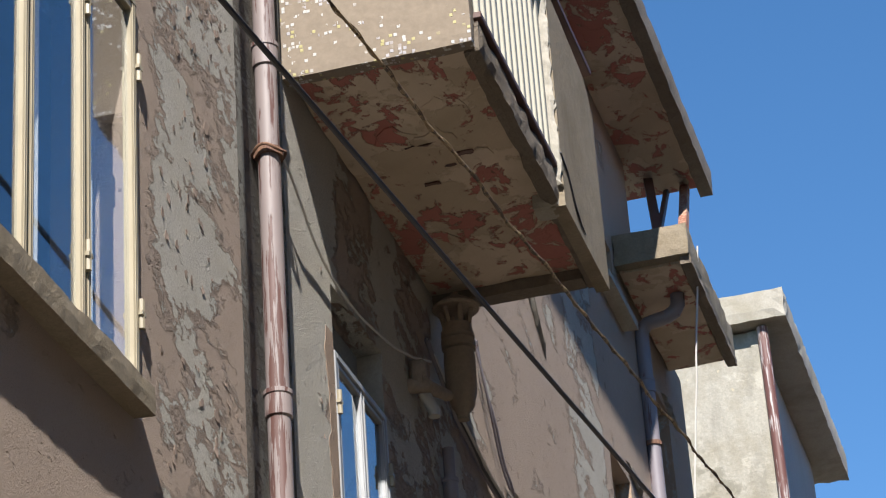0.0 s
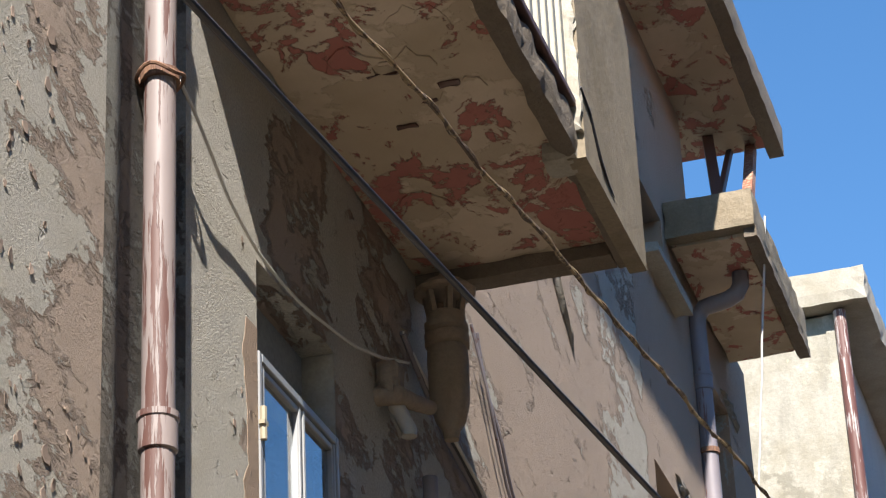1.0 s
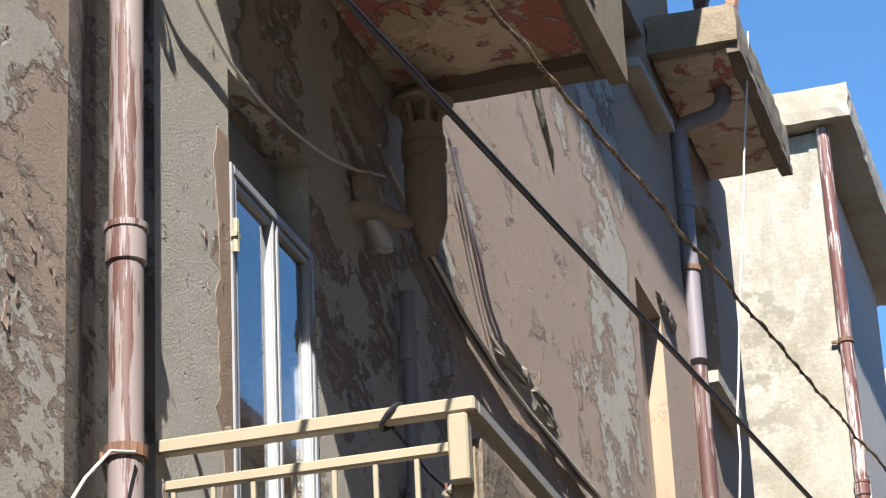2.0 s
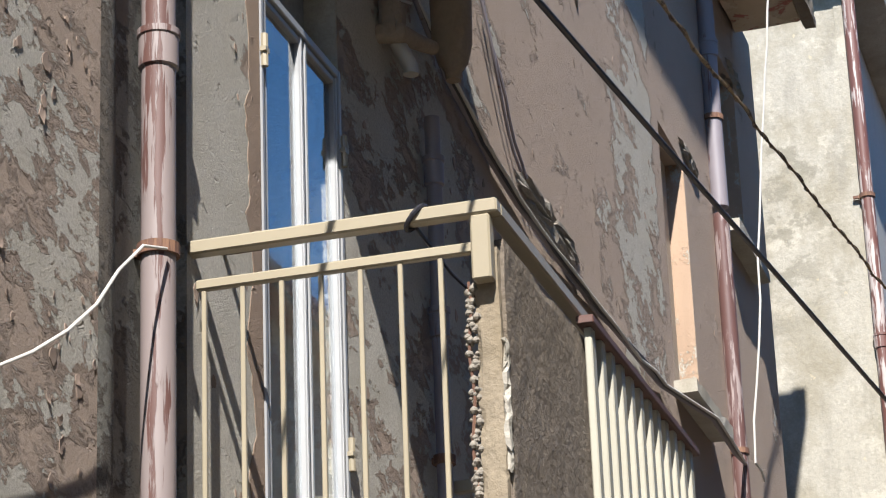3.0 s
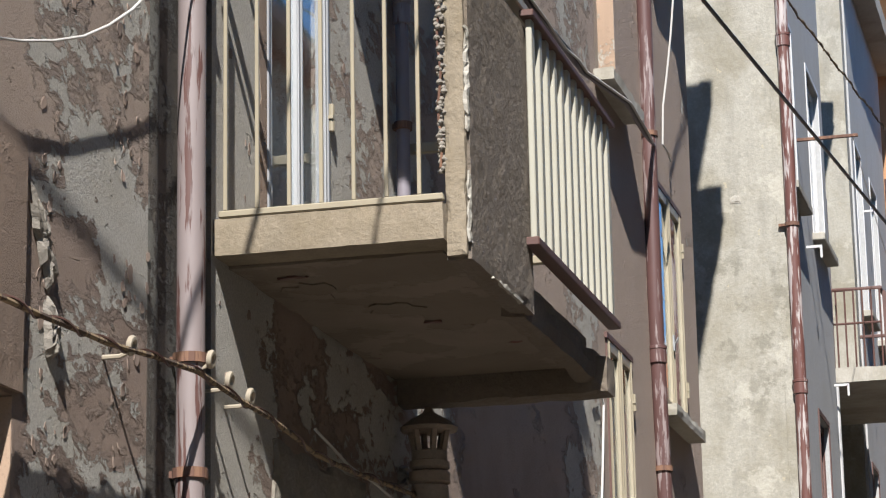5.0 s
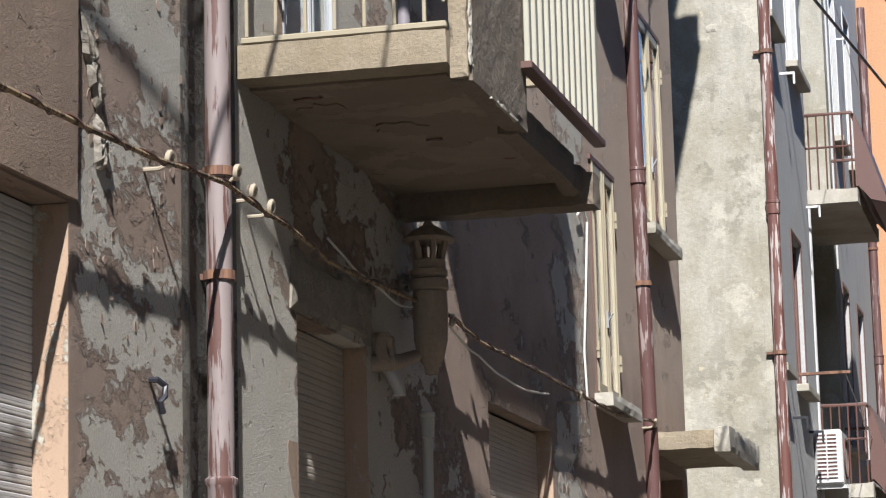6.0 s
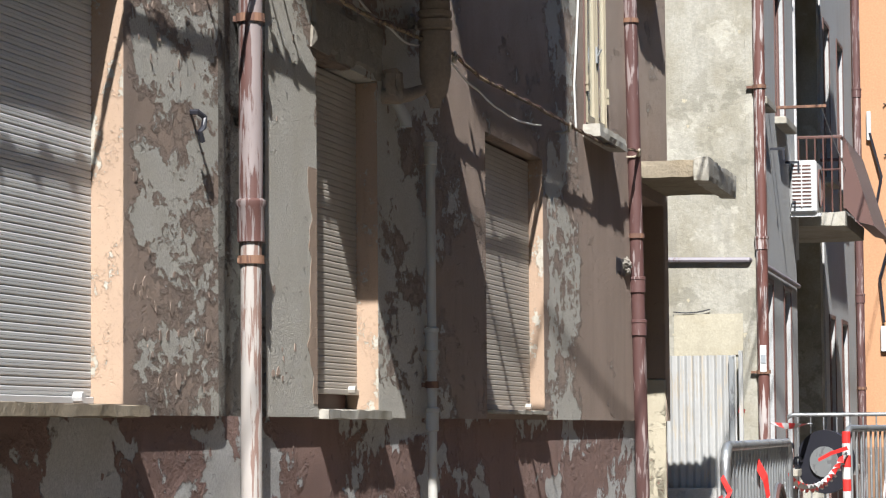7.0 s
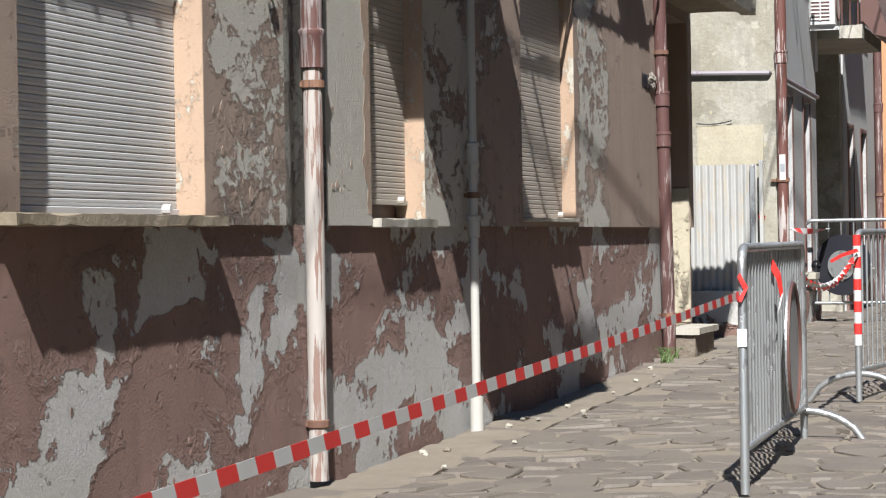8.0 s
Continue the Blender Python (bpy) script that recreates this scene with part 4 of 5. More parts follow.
for y, z in ((8.55, 3.24), (9.32, 3.34), (9.52, 3.3), (9.75, 3.28), (12.8, 3.24), (16.2, 3.22), (19.1, 3.34)):
    h = thing("cable_hook", (0.0, y, z), "cream ceramic ring hook fixed in the wall", "hook", "ring hooks along the wall")
    make("shank", Shape().tube([(-0.02, y, z - 0.02), (0.06, y, z - 0.02), (0.085, y, z - 0.01)], 0.008, 6), CERAMIC, h)
    make("ring", Shape().tube([(0.10 + 0.004 * math.sin(a), y + 0.024 * math.cos(a), z + 0.012 + 0.024 * math.sin(a)) for a in (math.tau * i / 16 for i in range(17))], 0.011, 7), CERAMIC, h, smooth=True)
k = thing("wall_bracket", (0, 9.9, 5.2), "rusty iron bracket sticking out of the wall", "bracket")
make("arm", Shape().box(-0.01, 0.13, 9.89, 9.92, 5.09, 5.115, 0.004).box(0.105, 0.13, 9.89, 9.92, 5.115, 5.15, 0.004), CONC_DARK, k)

hk = thing("wall_hook", (0.0, 8.62, 2.42), "small bent iron hook in the wall", "hook")
make("iron", Shape().tube([(-0.01, 8.6, 2.46), (0.03, 8.6, 2.46), (0.05, 8.63, 2.44), (0.05, 8.62, 2.40), (0.04, 8.6, 2.38), (0.045, 8.62, 2.34)], 0.012, 6), BLACK, hk)

# ---- porch beside the dark downpipe ----
cn = thing("canopy", (0, 20.2, 3.1), "small concrete canopy slab over the porch", "canopy")
make("canopy_slab", Shape().worn(0.002, 0.57, 19.33, 21.0, 3.17, 3.31, 0.05, 0.006), CONCRETE, cn)
make("drip_lip", Shape().worn(0.49, 0.625, 19.3, 21.04, 3.13, 3.33, 0.05, 0.007), CONC_PALE, cn)
po = thing("porch", (-0.4, 20.4, 0.0), "shaded porch recess with peeling cream paint", "porch", kind="structure")
# cream only up to the height where the sun reaches the wall
make("porch_jamb", Shape().box(-1.2, -0.004, 20.955, 20.99, 0.38, 1.6, 0.01), PORCH, po, "peeling cream inner wall of the porch")
# upper part of that wall: brown stands for the canopy's shade on it
make("porch_jamb", Shape().box(-1.2, -0.004, 20.96, 20.99, 1.605, 3.08), PAINT_SMOOTH, po)
make("porch_back", Shape().box(-1.3, -1.2, 19.4, 21.1, 0, 3.1), PAINT_SMOOTH, po)
make("porch_side", Shape().box(-1.2, -0.36, 19.55, 19.74, 0, 3.1), PAINT_SMOOTH, po)
make("porch_ceiling", Shape().box(-1.2, -0.36, 19.74, 21.0, 3.085, 3.16), PAINT_SMOOTH, po)
make("porch_floor", Shape().box(-1.2, -0.03, 19.74, 21.0, 0.0, 0.38), CONCRETE, po)
sp = thing("step", (0.15, 20.2, 0.12), "worn pale stone doorstep on the pavement", "step")
make("tread", Shape().worn(-0.03, 0.28, 19.6, 20.75, 0.32, 0.38, 0.06, 0.005), CONC_PALE, sp)
make("riser", Shape().worn(-0.03, 0.24, 19.63, 20.7, 0.08, 0.32, 0.08, 0.005), CONC_DARK, sp)
mb = thing("wall_niche", (0, 18.7, 2.4), "small dark opening in the wall with a rough rim", "vent")
# solid black plate on the wall, the hole's shade given as colour
make("rim", Shape().worn(-0.01, 0.008, 18.55, 18.95, 2.36, 2.5, 0.03, 0.008), BLACK, mb)

# ---- cream house beyond the gap ----
pierced("wall_white_front", 0.47, 23.5, 27.3, 0.0, 12.15, [(23.85, 24.7, 7.7, 9.4), (25.9, 26.9, 7.7, 9.4), (23.8, 24.35, 4.35, 5.85), (25.5, 26.3, 4.35, 5.85), (24.3, 24.95, 0.75, 2.6), (26.0, 26.6, 0.75, 2.6)], GREYWALL, "grey rendered street front of the cream house")
tagged(make("wall_white_side", Shape().worn(-7, 0.43, 23.46, 23.8, -0.1, 12.15, 0.25, 0.004, 2), WHITEWALL), "old cream rendered side wall, stained and patched", "wall", kind="structure")
tagged(make("wall_white_corner", Shape().worn(0.41, 0.49, 23.45, 23.56, 0, 12.15, 0.1, 0.003, 3), WHITEWALL), "cream rendered house corner", "wall", kind="structure")
# solid dark block behind the windows, room shade put into its colour
tagged(make("wall_white_core", Shape().box(-7, 0.05, 23.9, 27.28, 0, 12.15), ROOM_SHADE), "dark block standing for the shaded inside of the cream house", "wall", kind="structure")
rf = thing("roof_white", (0, 25, 12), "thick concrete eaves slab with clay tiles on top", "roof", kind="structure")
make("eaves_slab", Shape().worn(-7, 0.82, 23.27, 27.9, 12.17, 12.49, 0.12, 0.008), CONC_PALE, rf)
tile = make("roof_tile", Shape().tube([(0, 23.34, 12.53), (0, 23.6, 12.55), (0, 27.8, 12.7)], [0.07, 0.065, 0.065], 8), TILE, rf, smooth=True)
tile.location.x -= 0.1
repeat(tile, [(-0.1 - 0.15 * i, 0.04 * (i % 2), 0.012 * (i % 3)) for i in range(1, 12)], rf)
tagged(make("wall_patch", Shape().worn(-0.3, 0.36, 23.44, 23.462, 1.86, 2.26, 0.08, 0.003), plaster("cream_patch", (0.36, 0.325, 0.245), 0.003)), "yellowish render patch above the tin sheet", "wall", kind="structure")
cable("wall_pipe", [(-0.5, 23.42, 2.78), (0.43, 23.42, 2.76), (0.5, 23.6, 2.75), (0.5, 27.2, 2.7)], 0.024, PIPE_GREY, "grey conduit round the house corner", 8)
cable("wall_cable", sag((-0.3, 23.43, 2.28), (0.05, 23.43, 2.3), 0.02, 6), 0.006, BLACK, "thin black wire on the cream wall")
dn = thing("wall_bracket", (0.05, 23.45, 7.48), "small pale plaster stud on the cream wall", "bracket")
make("stud", Shape().worn(0.0, 0.1, 23.452, 23.462, 7.44, 7.52, 0.02, 0.006, 18), CONC_PALE, dn)


def plain_window(name, x, y0, y1, z0, z1, frame_mat, label, sill=True):
    w = thing(name, (x, (y0 + y1) / 2, z0), label, "window", kind="structure")
    m = (y0 + y1) / 2
    leaf(w, "casement", x - 0.08, y0 + 0.01, m - 0.002, z0 + 0.01, z1 - 0.01, 0.06, frame_mat)
    leaf(w, "casement", x - 0.08, m + 0.002, y1 - 0.01, z0 + 0.01, z1 - 0.01, 0.06, frame_mat)
    if sill:
        make("sill", Shape().box(x - 0.1, x + 0.12, y0 - 0.1, y1 + 0.12, z0 - 0.08, z0 - 0.003, 0.008), CONC_PALE, w)
    make("rim", Shape().box(x + 0.001, x + 0.012, y0 - 0.05, y0 - 0.004, z0, z1 + 0.05).box(x + 0.001, x + 0.012, y1 + 0.004, y1 + 0.05, z0, z1 + 0.05).box(x + 0.001, x + 0.012, y0 - 0.004, y1 + 0.004, z1 + 0.004, z1 + 0.05), frame_mat, w)


num = 9
for y0, y1, z0, z1 in ((23.85, 24.7, 7.7, 9.4), (25.9, 26.9, 7.7, 9.4), (23.8, 24.35, 4.35, 5.85), (25.5, 26.3, 4.35, 5.85), (24.3, 24.95, 0.75, 2.6), (26.0, 26.6, 0.75, 2.6)):
    num += 1
    plain_window("window_%d" % num, 0.47, y0, y1, z0, z1, WHITE if z0 > 7 else BROWN_METAL, "narrow glazed window in the grey street front")
for z in (8.35, 4.35):
    br = thing("clothes_bracket", (0.44, 24.2, z), "iron clothes-line bar sticking out of the wall", "bracket", "clothes line bars")
    make("bar", Shape().box(0.43, 1.05, 24.8, 24.83, z, z + 0.03, 0.003), RUST, br)
    make("line", Shape().tube(sag((1.0, 24.83, z + 0.01), (1.0, 29.0, z - 0.5), 0.05, 8), 0.004, 5), CORD, br)
for y, z in ((25.2, 7.4), (27.1, 6.4), (30.9, 7.2), (31.5, 9.3), (24.9, 3.95), (26.3, 3.95)):
    br = thing("clothes_bracket", (0.44, y, z), "small white L-shaped hook on the wall", "bracket", "wall hooks")
    make("arm", Shape().box(0.42, 0.62, y, y + 0.02, z, z + 0.025).box(0.6, 0.62, y, y + 0.02, z - 0.1, z), WHITE if z > 4 else BLACK, br)

st2 = thing("pipe_sticker", (0.55, 23.36, 1.75), "white and blue sticker on the downpipe", "sticker")
make("sheet", Shape().box(0.525, 0.585, 23.352, 23.356, 1.7, 1.95), WHITE, st2)
make("bar", Shape().box(0.532, 0.578, 23.348, 23.351, 1.78, 1.86), BOARD, st2, "blue-grey printed bar")
for y0, y1 in ((24.3, 24.95), (26.0, 26.6)):
    fb = thing("flower_box_holder", (0.58, (y0 + y1) / 2, 0.75), "black wrought iron scroll on the window sill", "ironwork", "sill ironwork")
    for k in range(4):
        q = y0 + (y1 - y0) * (k + 0.5) / 4
        make("scroll", Shape().tube([(0.57 + 0.03 * math.cos(a), q + 0.06 * math.cos(a), 0.82 + 0.05 * math.sin(a)) for a in (math.pi * 1.6 * i / 10 for i in range(11))], 0.012, 5), BLACK, fb)
    make("bar", Shape().tube([(0.57, y0 - 0.05, 0.76), (0.57, y1 + 0.05, 0.76)], 0.01, 5), BLACK, fb)

# tin gate in the gap
tg = thing("tin_gate", (0, 23.3, 0), "corrugated white tin sheets closing the gap beside the house", "gate")
wav = [(-0.42 + 0.01 * i, 23.33 + 0.012 * math.sin(i * 0.9)) for i in range(73)]
make("sheet", Shape().prism(wav + [(p[0], p[1] + 0.004) for p in wav[::-1]], "z", 0.12, 1.86), TIN, tg)
make("post", Shape().box(0.24, 0.29, 23.27, 23.31, 0, 1.85, 0.004), STEEL, tg)
make("post", Shape().box(0.33, 0.37, 23.27, 23.31, 0, 1.9, 0.004), TIN, tg)
make("foot_wall", Shape().worn(-0.5, 0.12, 23.2, 23.32, -0.02, 0.62, 0.1, 0.004), PAINT_PLINTH, tg)

# ---- recess with two balconies, second house, orange house ----
tagged(make("wall_recess", Shape().box(-1.2, -0.9, 27.28, 30.0, 0, 11.8), GREYWALL), "grey shaded wall of the recess between the houses", "wall", kind="structure")
tagged(make("wall_second_side", Shape().worn(-7, 0.47, 30.0, 30.3, 0, 12.0, 0.4, 0.003, 2), WHITEWALL), "cream side wall of the second house", "wall", kind="structure")
HOLES2 = [(30.6, 31.3, 7.9, 9.9), (32.4, 33.2, 7.9, 9.9), (30.6, 31.3, 4.2, 6.1), (32.4, 33.2, 4.2, 6.1), (30.8, 31.5, 0.7, 2.5), (32.5, 33.3, 0.7, 2.5)]
pierced("wall_second_front", 0.49, 30.3, 34.7, 0, 12.0, HOLES2, GREYWALL, "grey rendered front of the second house")
# another dark block in place of unlit rooms
tagged(make("wall_second_core", Shape().box(-7, 0.1, 30.31, 34.69, 0, 12.2), ROOM_SHADE), "dark block standing for the shaded inside of the second house", "wall", kind="structure")
for y0, y1, z0, z1 in HOLES2:
    num += 1
    plain_window("window_%d" % num, 0.49, y0, y1, z0, z1, WHITE if z0 > 7 else BROWN_METAL, "tall glazed window in the second grey front")
tagged(make("roof_second", Shape().worn(-7, 0.75, 29.9, 34.9, 12.0, 12.25, 0.3, 0.004), CONC_PALE), "concrete eaves slab of the second house", "roof", kind="structure")
for nm, x, q in (("plinth_white", 0.47, (23.56, 27.3)), ("plinth_second", 0.49, (30.3, 34.6))):
    tagged(make("wall_" + nm, Shape().box(x + 0.002, x + 0.03, q[0], q[1], 0, 0.55, 0.006), PAINT_PLINTH), "red-brown plinth along the far house front", "wall", kind="structure")


def far_balcony(z, label):
    b = thing("balcony", (0.5, 28.6, z), label, "balcony", "balconies of the far houses")
    make("slab", Shape().worn(-0.9, 1.0, 27.35, 29.95, z, z + 0.16, 0.12, 0.006), CONC_PALE, b)
    make("rail", Shape().tube([(0.45, 27.4, z + 0.98), (0.96, 27.4, z + 0.98), (0.96, 29.9, z + 0.98), (0.5, 29.9, z + 0.98)], 0.02, 6).tube([(0.45, 27.4, z + 0.62), (0.96, 27.4, z + 0.62)], 0.012, 6), BROWN_METAL, b)
    bar = make("baluster", Shape().tube([(0, 27.4, z + 0.16), (0, 27.4, z + 0.97)], 0.01, 6), BROWN_METAL, b)
    bar.location.x += 0.5
    repeat(bar, [(0.5 + 0.09 * i, 0, 0) for i in range(1, 6)], b)
    make("screen", Shape().prism([(0.97, z + 0.2), (1.0, z + 0.2), (1.12, z + 0.05), (1.3, z + 0.0), (1.0, z + 0.97), (0.97, z + 0.97)], "y", 27.5, 29.9), BROWN_METAL, b, "brown perforated screen")
    make("glazed_door", Shape().box(0.28, 0.33, 27.9, 27.95, z + 0.16, z + 2.3).box(0.28, 0.33, 28.7, 28.75, z + 0.16, z + 2.3).box(0.28, 0.33, 27.95, 28.7, z + 2.22, z + 2.3).box(0.295, 0.3, 27.95, 28.7, z + 0.2, z + 2.2), BROWN_METAL, b)
    return b


far_balcony(6.48, "far concrete balcony with thin rusty railing")
far_balcony(3.36, "far lower balcony with railing and brown screen")
wp = thing("gutter_pipe", (0.52, 27.32, 2.9), "white plastic pipe at the house corner", "downpipe")
make("pipe", Shape().tube([(0.45, 27.34, 3.0), (0.45, 27.34, 6.45)], 0.045, 12), WHITE, wp, smooth=True)
ac = thing("air_conditioner", (0.62, 27.0, 3.4), "white air conditioner outdoor unit with dark grille", "air conditioner")
make("casing", Shape().box(0.48, 0.76, 26.7, 27.3, 3.46, 4.02, 0.02), WHITE, ac)
make("grille", Shape().box(0.505, 0.70, 26.692, 26.699, 3.52, 3.97), BROWN_METAL, ac)
g = make("grille_bar", Shape().box(0.5, 0.705, 26.685, 26.693, 0, 0.018), WHITE, ac)
g.location.z += 3.53
repeat(g, [(0, 0, 3.53 + 0.04 * i) for i in range(1, 11)], ac)
make("grille_bar", Shape().box(0.595, 0.607, 26.68, 26.692, 3.52, 3.97), WHITE, ac)
make("fan_guard", Shape().tube([(0.765, 27.0 + 0.2 * math.cos(q), 3.74 + 0.2 * math.sin(q)) for q in (math.tau * i / 24 for i in range(25))], 0.012, 6), BROWN_METAL, ac, smooth=True)
make("wall_arm", Shape().box(0.44, 0.8, 26.75, 26.79, 3.42, 3.458).box(0.44, 0.48, 26.75, 26.79, 3.42, 3.8), WHITE, ac)
oh = thing("orange_house", (0.6, 36, 0), "orange rendered house with brown eaves", "house")
make("wall", Shape().worn(-7, 0.98, 35.0, 48, 0.9, 13.2, 0.8, 0.002, 1), ORANGE, oh)
make("base", Shape().box(-7, 1.06, 34.97, 48, 0, 0.9), plaster("brown_speckled_base", (0.22, 0.13, 0.08), 0.004, 30), oh, "brown speckled base")
make("eaves", Shape().prism([(-7, 13.2), (1.7, 13.2), (1.72, 13.3), (-7, 14.6)], "y", 34.5, 48.5), CONC_PALE, oh)
make("meter_box", Shape().box(0.8, 0.95, 34.93, 34.99, 2.2, 2.55, 0.01), WHITE, oh)
cable("wall_cable", [(0.7, 34.94, 5.2), (0.85, 34.93, 4.6), (0.75, 34.94, 4.1), (0.95, 34.93, 3.7), (0.8, 34.94, 3.2), (0.85, 34.94, 2.6)], 0.02, BLACK, "tangle of black wires on the orange wall", 6)
for z in (5.6, 4.9, 4.0, 3.0):
    cable("street_wire", sag((0.9, 34.95, z), (3.5, 40, z - 0.4), 0.2, 8), 0.012, BLACK, "thin street wire from the orange house", 5)
bx = thing("fuse_box", (0.85, 34.9, 5.3), "white fuse box on the orange wall", "box")
make("case", Shape().box(0.66, 0.72, 34.93, 34.99, 5.1, 5.5, 0.008), WHITE, bx)
fh = thing("white_house", (4, 60, 0), "pale house closing the end of the street", "house")
make("wall", Shape().worn(0.5, 16, 56, 62, 0, 11, 1.0, 0.002, 1), FARWHITE, fh)
make("roof", Shape().prism([(0, 11), (8, 13.2), (16.4, 11)], "y", 55.6, 62.4), TILE, fh)
make("band", Shape().worn(0.9, 12, 50, 52, 0, 3.3, 1.0, 0.002, 1), ORANGE, fh)

# the other side of the street, seen only in the panes
op = thing("opposite_house", (7, 15, 0), "plain rendered house across the street with tiled eaves", "house")
make("wall", Shape().box(6.8, 7.3, -25, 60, 0, 11.9), FACADE, op)
make("eaves", Shape().prism([(6.3, 11.9), (7.3, 11.9), (11, 13.3), (6.25, 12.06)], "y", -25, 60), TILE, op)
for z in (1.2, 4.8, 8.4):
    for k in range(14):
        y = 8 + 3.1 * k
        w = make("window", Shape().box(6.76, 6.81, y, y + 0.1, z, z + 1.7).box(6.76, 6.81, y + 1.0, y + 1.1, z, z + 1.7).box(6.76, 6.81, y + 0.1, y + 1.0, z + 1.6, z + 1.7).box(6.7, 6.81, y - 0.05, y + 1.15, z - 0.1, z), CONC_PALE, op)
        make("pane", Shape().box(6.785, 6.798, y + 0.1, y + 1.0, z, z + 1.6), BLACK, w)

# ---- crowd barriers ----
def barrier(length, bars, label, ends=(0, 1)):
    b = thing("crowd_barrier", (0, 0, 0), label, "barrier", "crowd barriers")
    r = 0.1
    top = [(0, 0, 0.0), (0, 0, 1.0)] + [(0, r - r * math.cos(a), 1.0 + r * math.sin(a)) for a in (math.pi / 8 * i for i in range(1, 5))]
    top += [(0, length - r + r * math.sin(a), 1.0 + r * math.cos(a)) for a in (math.pi / 8 * i for i in range(0, 5))] + [(0, length, 0.0)]
    make("frame", Shape().tube(top, 0.021, 12), STEEL, b, smooth=True)
    make("lower_rail", Shape().tube([(0, 0.02, 0.2), (0, length - 0.02, 0.2)], 0.018, 10), STEEL, b, smooth=True)
    bar = make("bar", Shape().tube([(0, 0, 0.2), (0, 0, 1.09)], 0.008, 8), STEEL, b)
    bar.location.y += length / (bars + 1)
    repeat(bar, [(0, length * i / (bars + 1), 0) for i in range(2, bars + 1)], b)
    for y in (0.02 + k * (length - 0.04) for k in ends):
        arc = [(-0.34, y, 0.0)] + [(-0.32 + 0.64 * t, y, 0.02 + 0.16 * math.sin(math.pi * min(1, max(0, t))) ** 0.6) for t in (i / 14 for i in range(15))] + [(0.34, y, 0.0)]
        make("foot", Shape().tube(arc, 0.02, 10), STEEL, b, smooth=True)
    return b


def round_sign(parent_pose, label):
    s = thing("round_sign", (0, 0, 0), label, "sign", "round signs on barriers")
    disc = make("disc", Shape().tube([(0.03, 0, 0.56), (0.04, 0, 0.56)], 0.34, 40), STEEL, s)
    make("rim", Shape().tube([(0.042, 0.325 * math.cos(a), 0.56 + 0.325 * math.sin(a)) for a in (math.tau * i / 40 for i in range(41))], 0.014, 6), BROWN_METAL, disc, "dark red rim", smooth=True)
    s.matrix_basis = parent_pose
    return s


b1 = barrier(2.95, 21, "galvanised steel crowd barrier along the street", (1,))
b1.matrix_basis = pose(2.07, 9.12, 0, 0, 0, 1.3)
b2 = barrier(3.0, 21, "galvanised steel crowd barrier further down the street")
b2.matrix_basis = pose(2.07, 14.65, rise(14.65), 0, 0, -8)
b3 = copy_thing(b2, pose(0.42, 26.3, rise(26.3), 0, 0, -92))
round_sign(pose(2.045, 10.9, 0.02, 0, 0, 1.3), "round traffic sign with red rim hung on the barrier")
round_sign(pose(2.24, 15.8, rise(15.8), 0, 0, -8), "round traffic sign hung on the second barrier")
ty = thing("round_sign", (1.0, 26.23, 0.45), "dark round sign leaning on the far barrier", "sign", "round signs on barriers")
make("disc", Shape().tube([(0.86, 26.25, 0.82), (0.84, 26.2, 0.82)], 0.33, 32), BLACK, ty, smooth=True)
make("hub", Shape().tube([(0.84, 26.195, 0.82), (0.835, 26.18, 0.82)], 0.16, 24), STEEL, ty, smooth=True)
sl = thing("striped_sleeve", (2.07, 14.65, 0.45), "red and white striped sleeve round the barrier post", "sleeve")
for i in range(10):
    make("stripe", Shape().prism([(2.07 + 0.026 * math.cos(a), 14.65 + 0.026 * math.sin(a)) for a in (math.tau * j / 12 for j in range(12))], "z", 0.43 + 0.072 * i, 0.502 + 0.072 * i), RED if i % 2 else WHITE, sl)
wl = thing("barrier_label", (2.07, 9.1, 0.7), "white sticker on the barrier post", "sticker")
make("sheet", Shape().box(2.048, 2.092, 9.095, 9.098, 0.66, 0.74), WHITE, wl)


def tape(pts, w, stripe, label, twist=0.0):
    """Barrier tape as a ribbon, red and white by turns."""
    t = thing("barrier_tape", pts[0], label, "tape", "barrier tapes")
    fine = []
    for i in range(len(pts) - 1):
        a, b = Vector(pts[i]), Vector(pts[i + 1])
        k = max(1, round((b - a).length / (stripe / 2)))
        fine += [a.lerp(b, j / k) for j in range(k)]
    fine.append(Vector(pts[-1]))
    s = Shape()
    for i, p in enumerate(fine):
        run = (fine[min(i + 1, len(fine) - 1)] - fine[max(i - 1, 0)]).normalized()
        off = Vector((math.sin(twist * i), 0, math.cos(twist * i))) * w / 2 + run * w * 0.3
        s.v += [tuple(q) for q in (p - off, p + off, p + off + Vector((0.0015, 0, 0)), p - off + Vector((0.0015, 0, 0)))]
    for i in range(len(fine) - 1):
        s.f += [(4 * i + k, 4 * i + 4 + k, 4 * i + 4 + (k + 1) % 4, 4 * i + (k + 1) % 4) for k in range(4)]
        s.k += [(i // 2) % 2] * 4
    make("ribbon", s, [RED, WHITE], t)
    return t


tape(sag((2.06, 9.1, 0.89), (2.0, -1.2, 0.64), 0.012, 30), 0.036, 0.11, "red and white barrier tape stretched along the pavement")
tape(sag((1.99, 12.0, 0.93), (2.06, 14.62, 1.0), 0.12, 14), 0.05, 0.1, "twisted red and white tape between two barriers", 0.7)
tape(sag((0.33, 23.25, 1.35), (0.7, 26.25, 1.22), 0.08, 12), 0.06, 0.25, "red and white tape from the tin gate to the far barrier", 0.2)
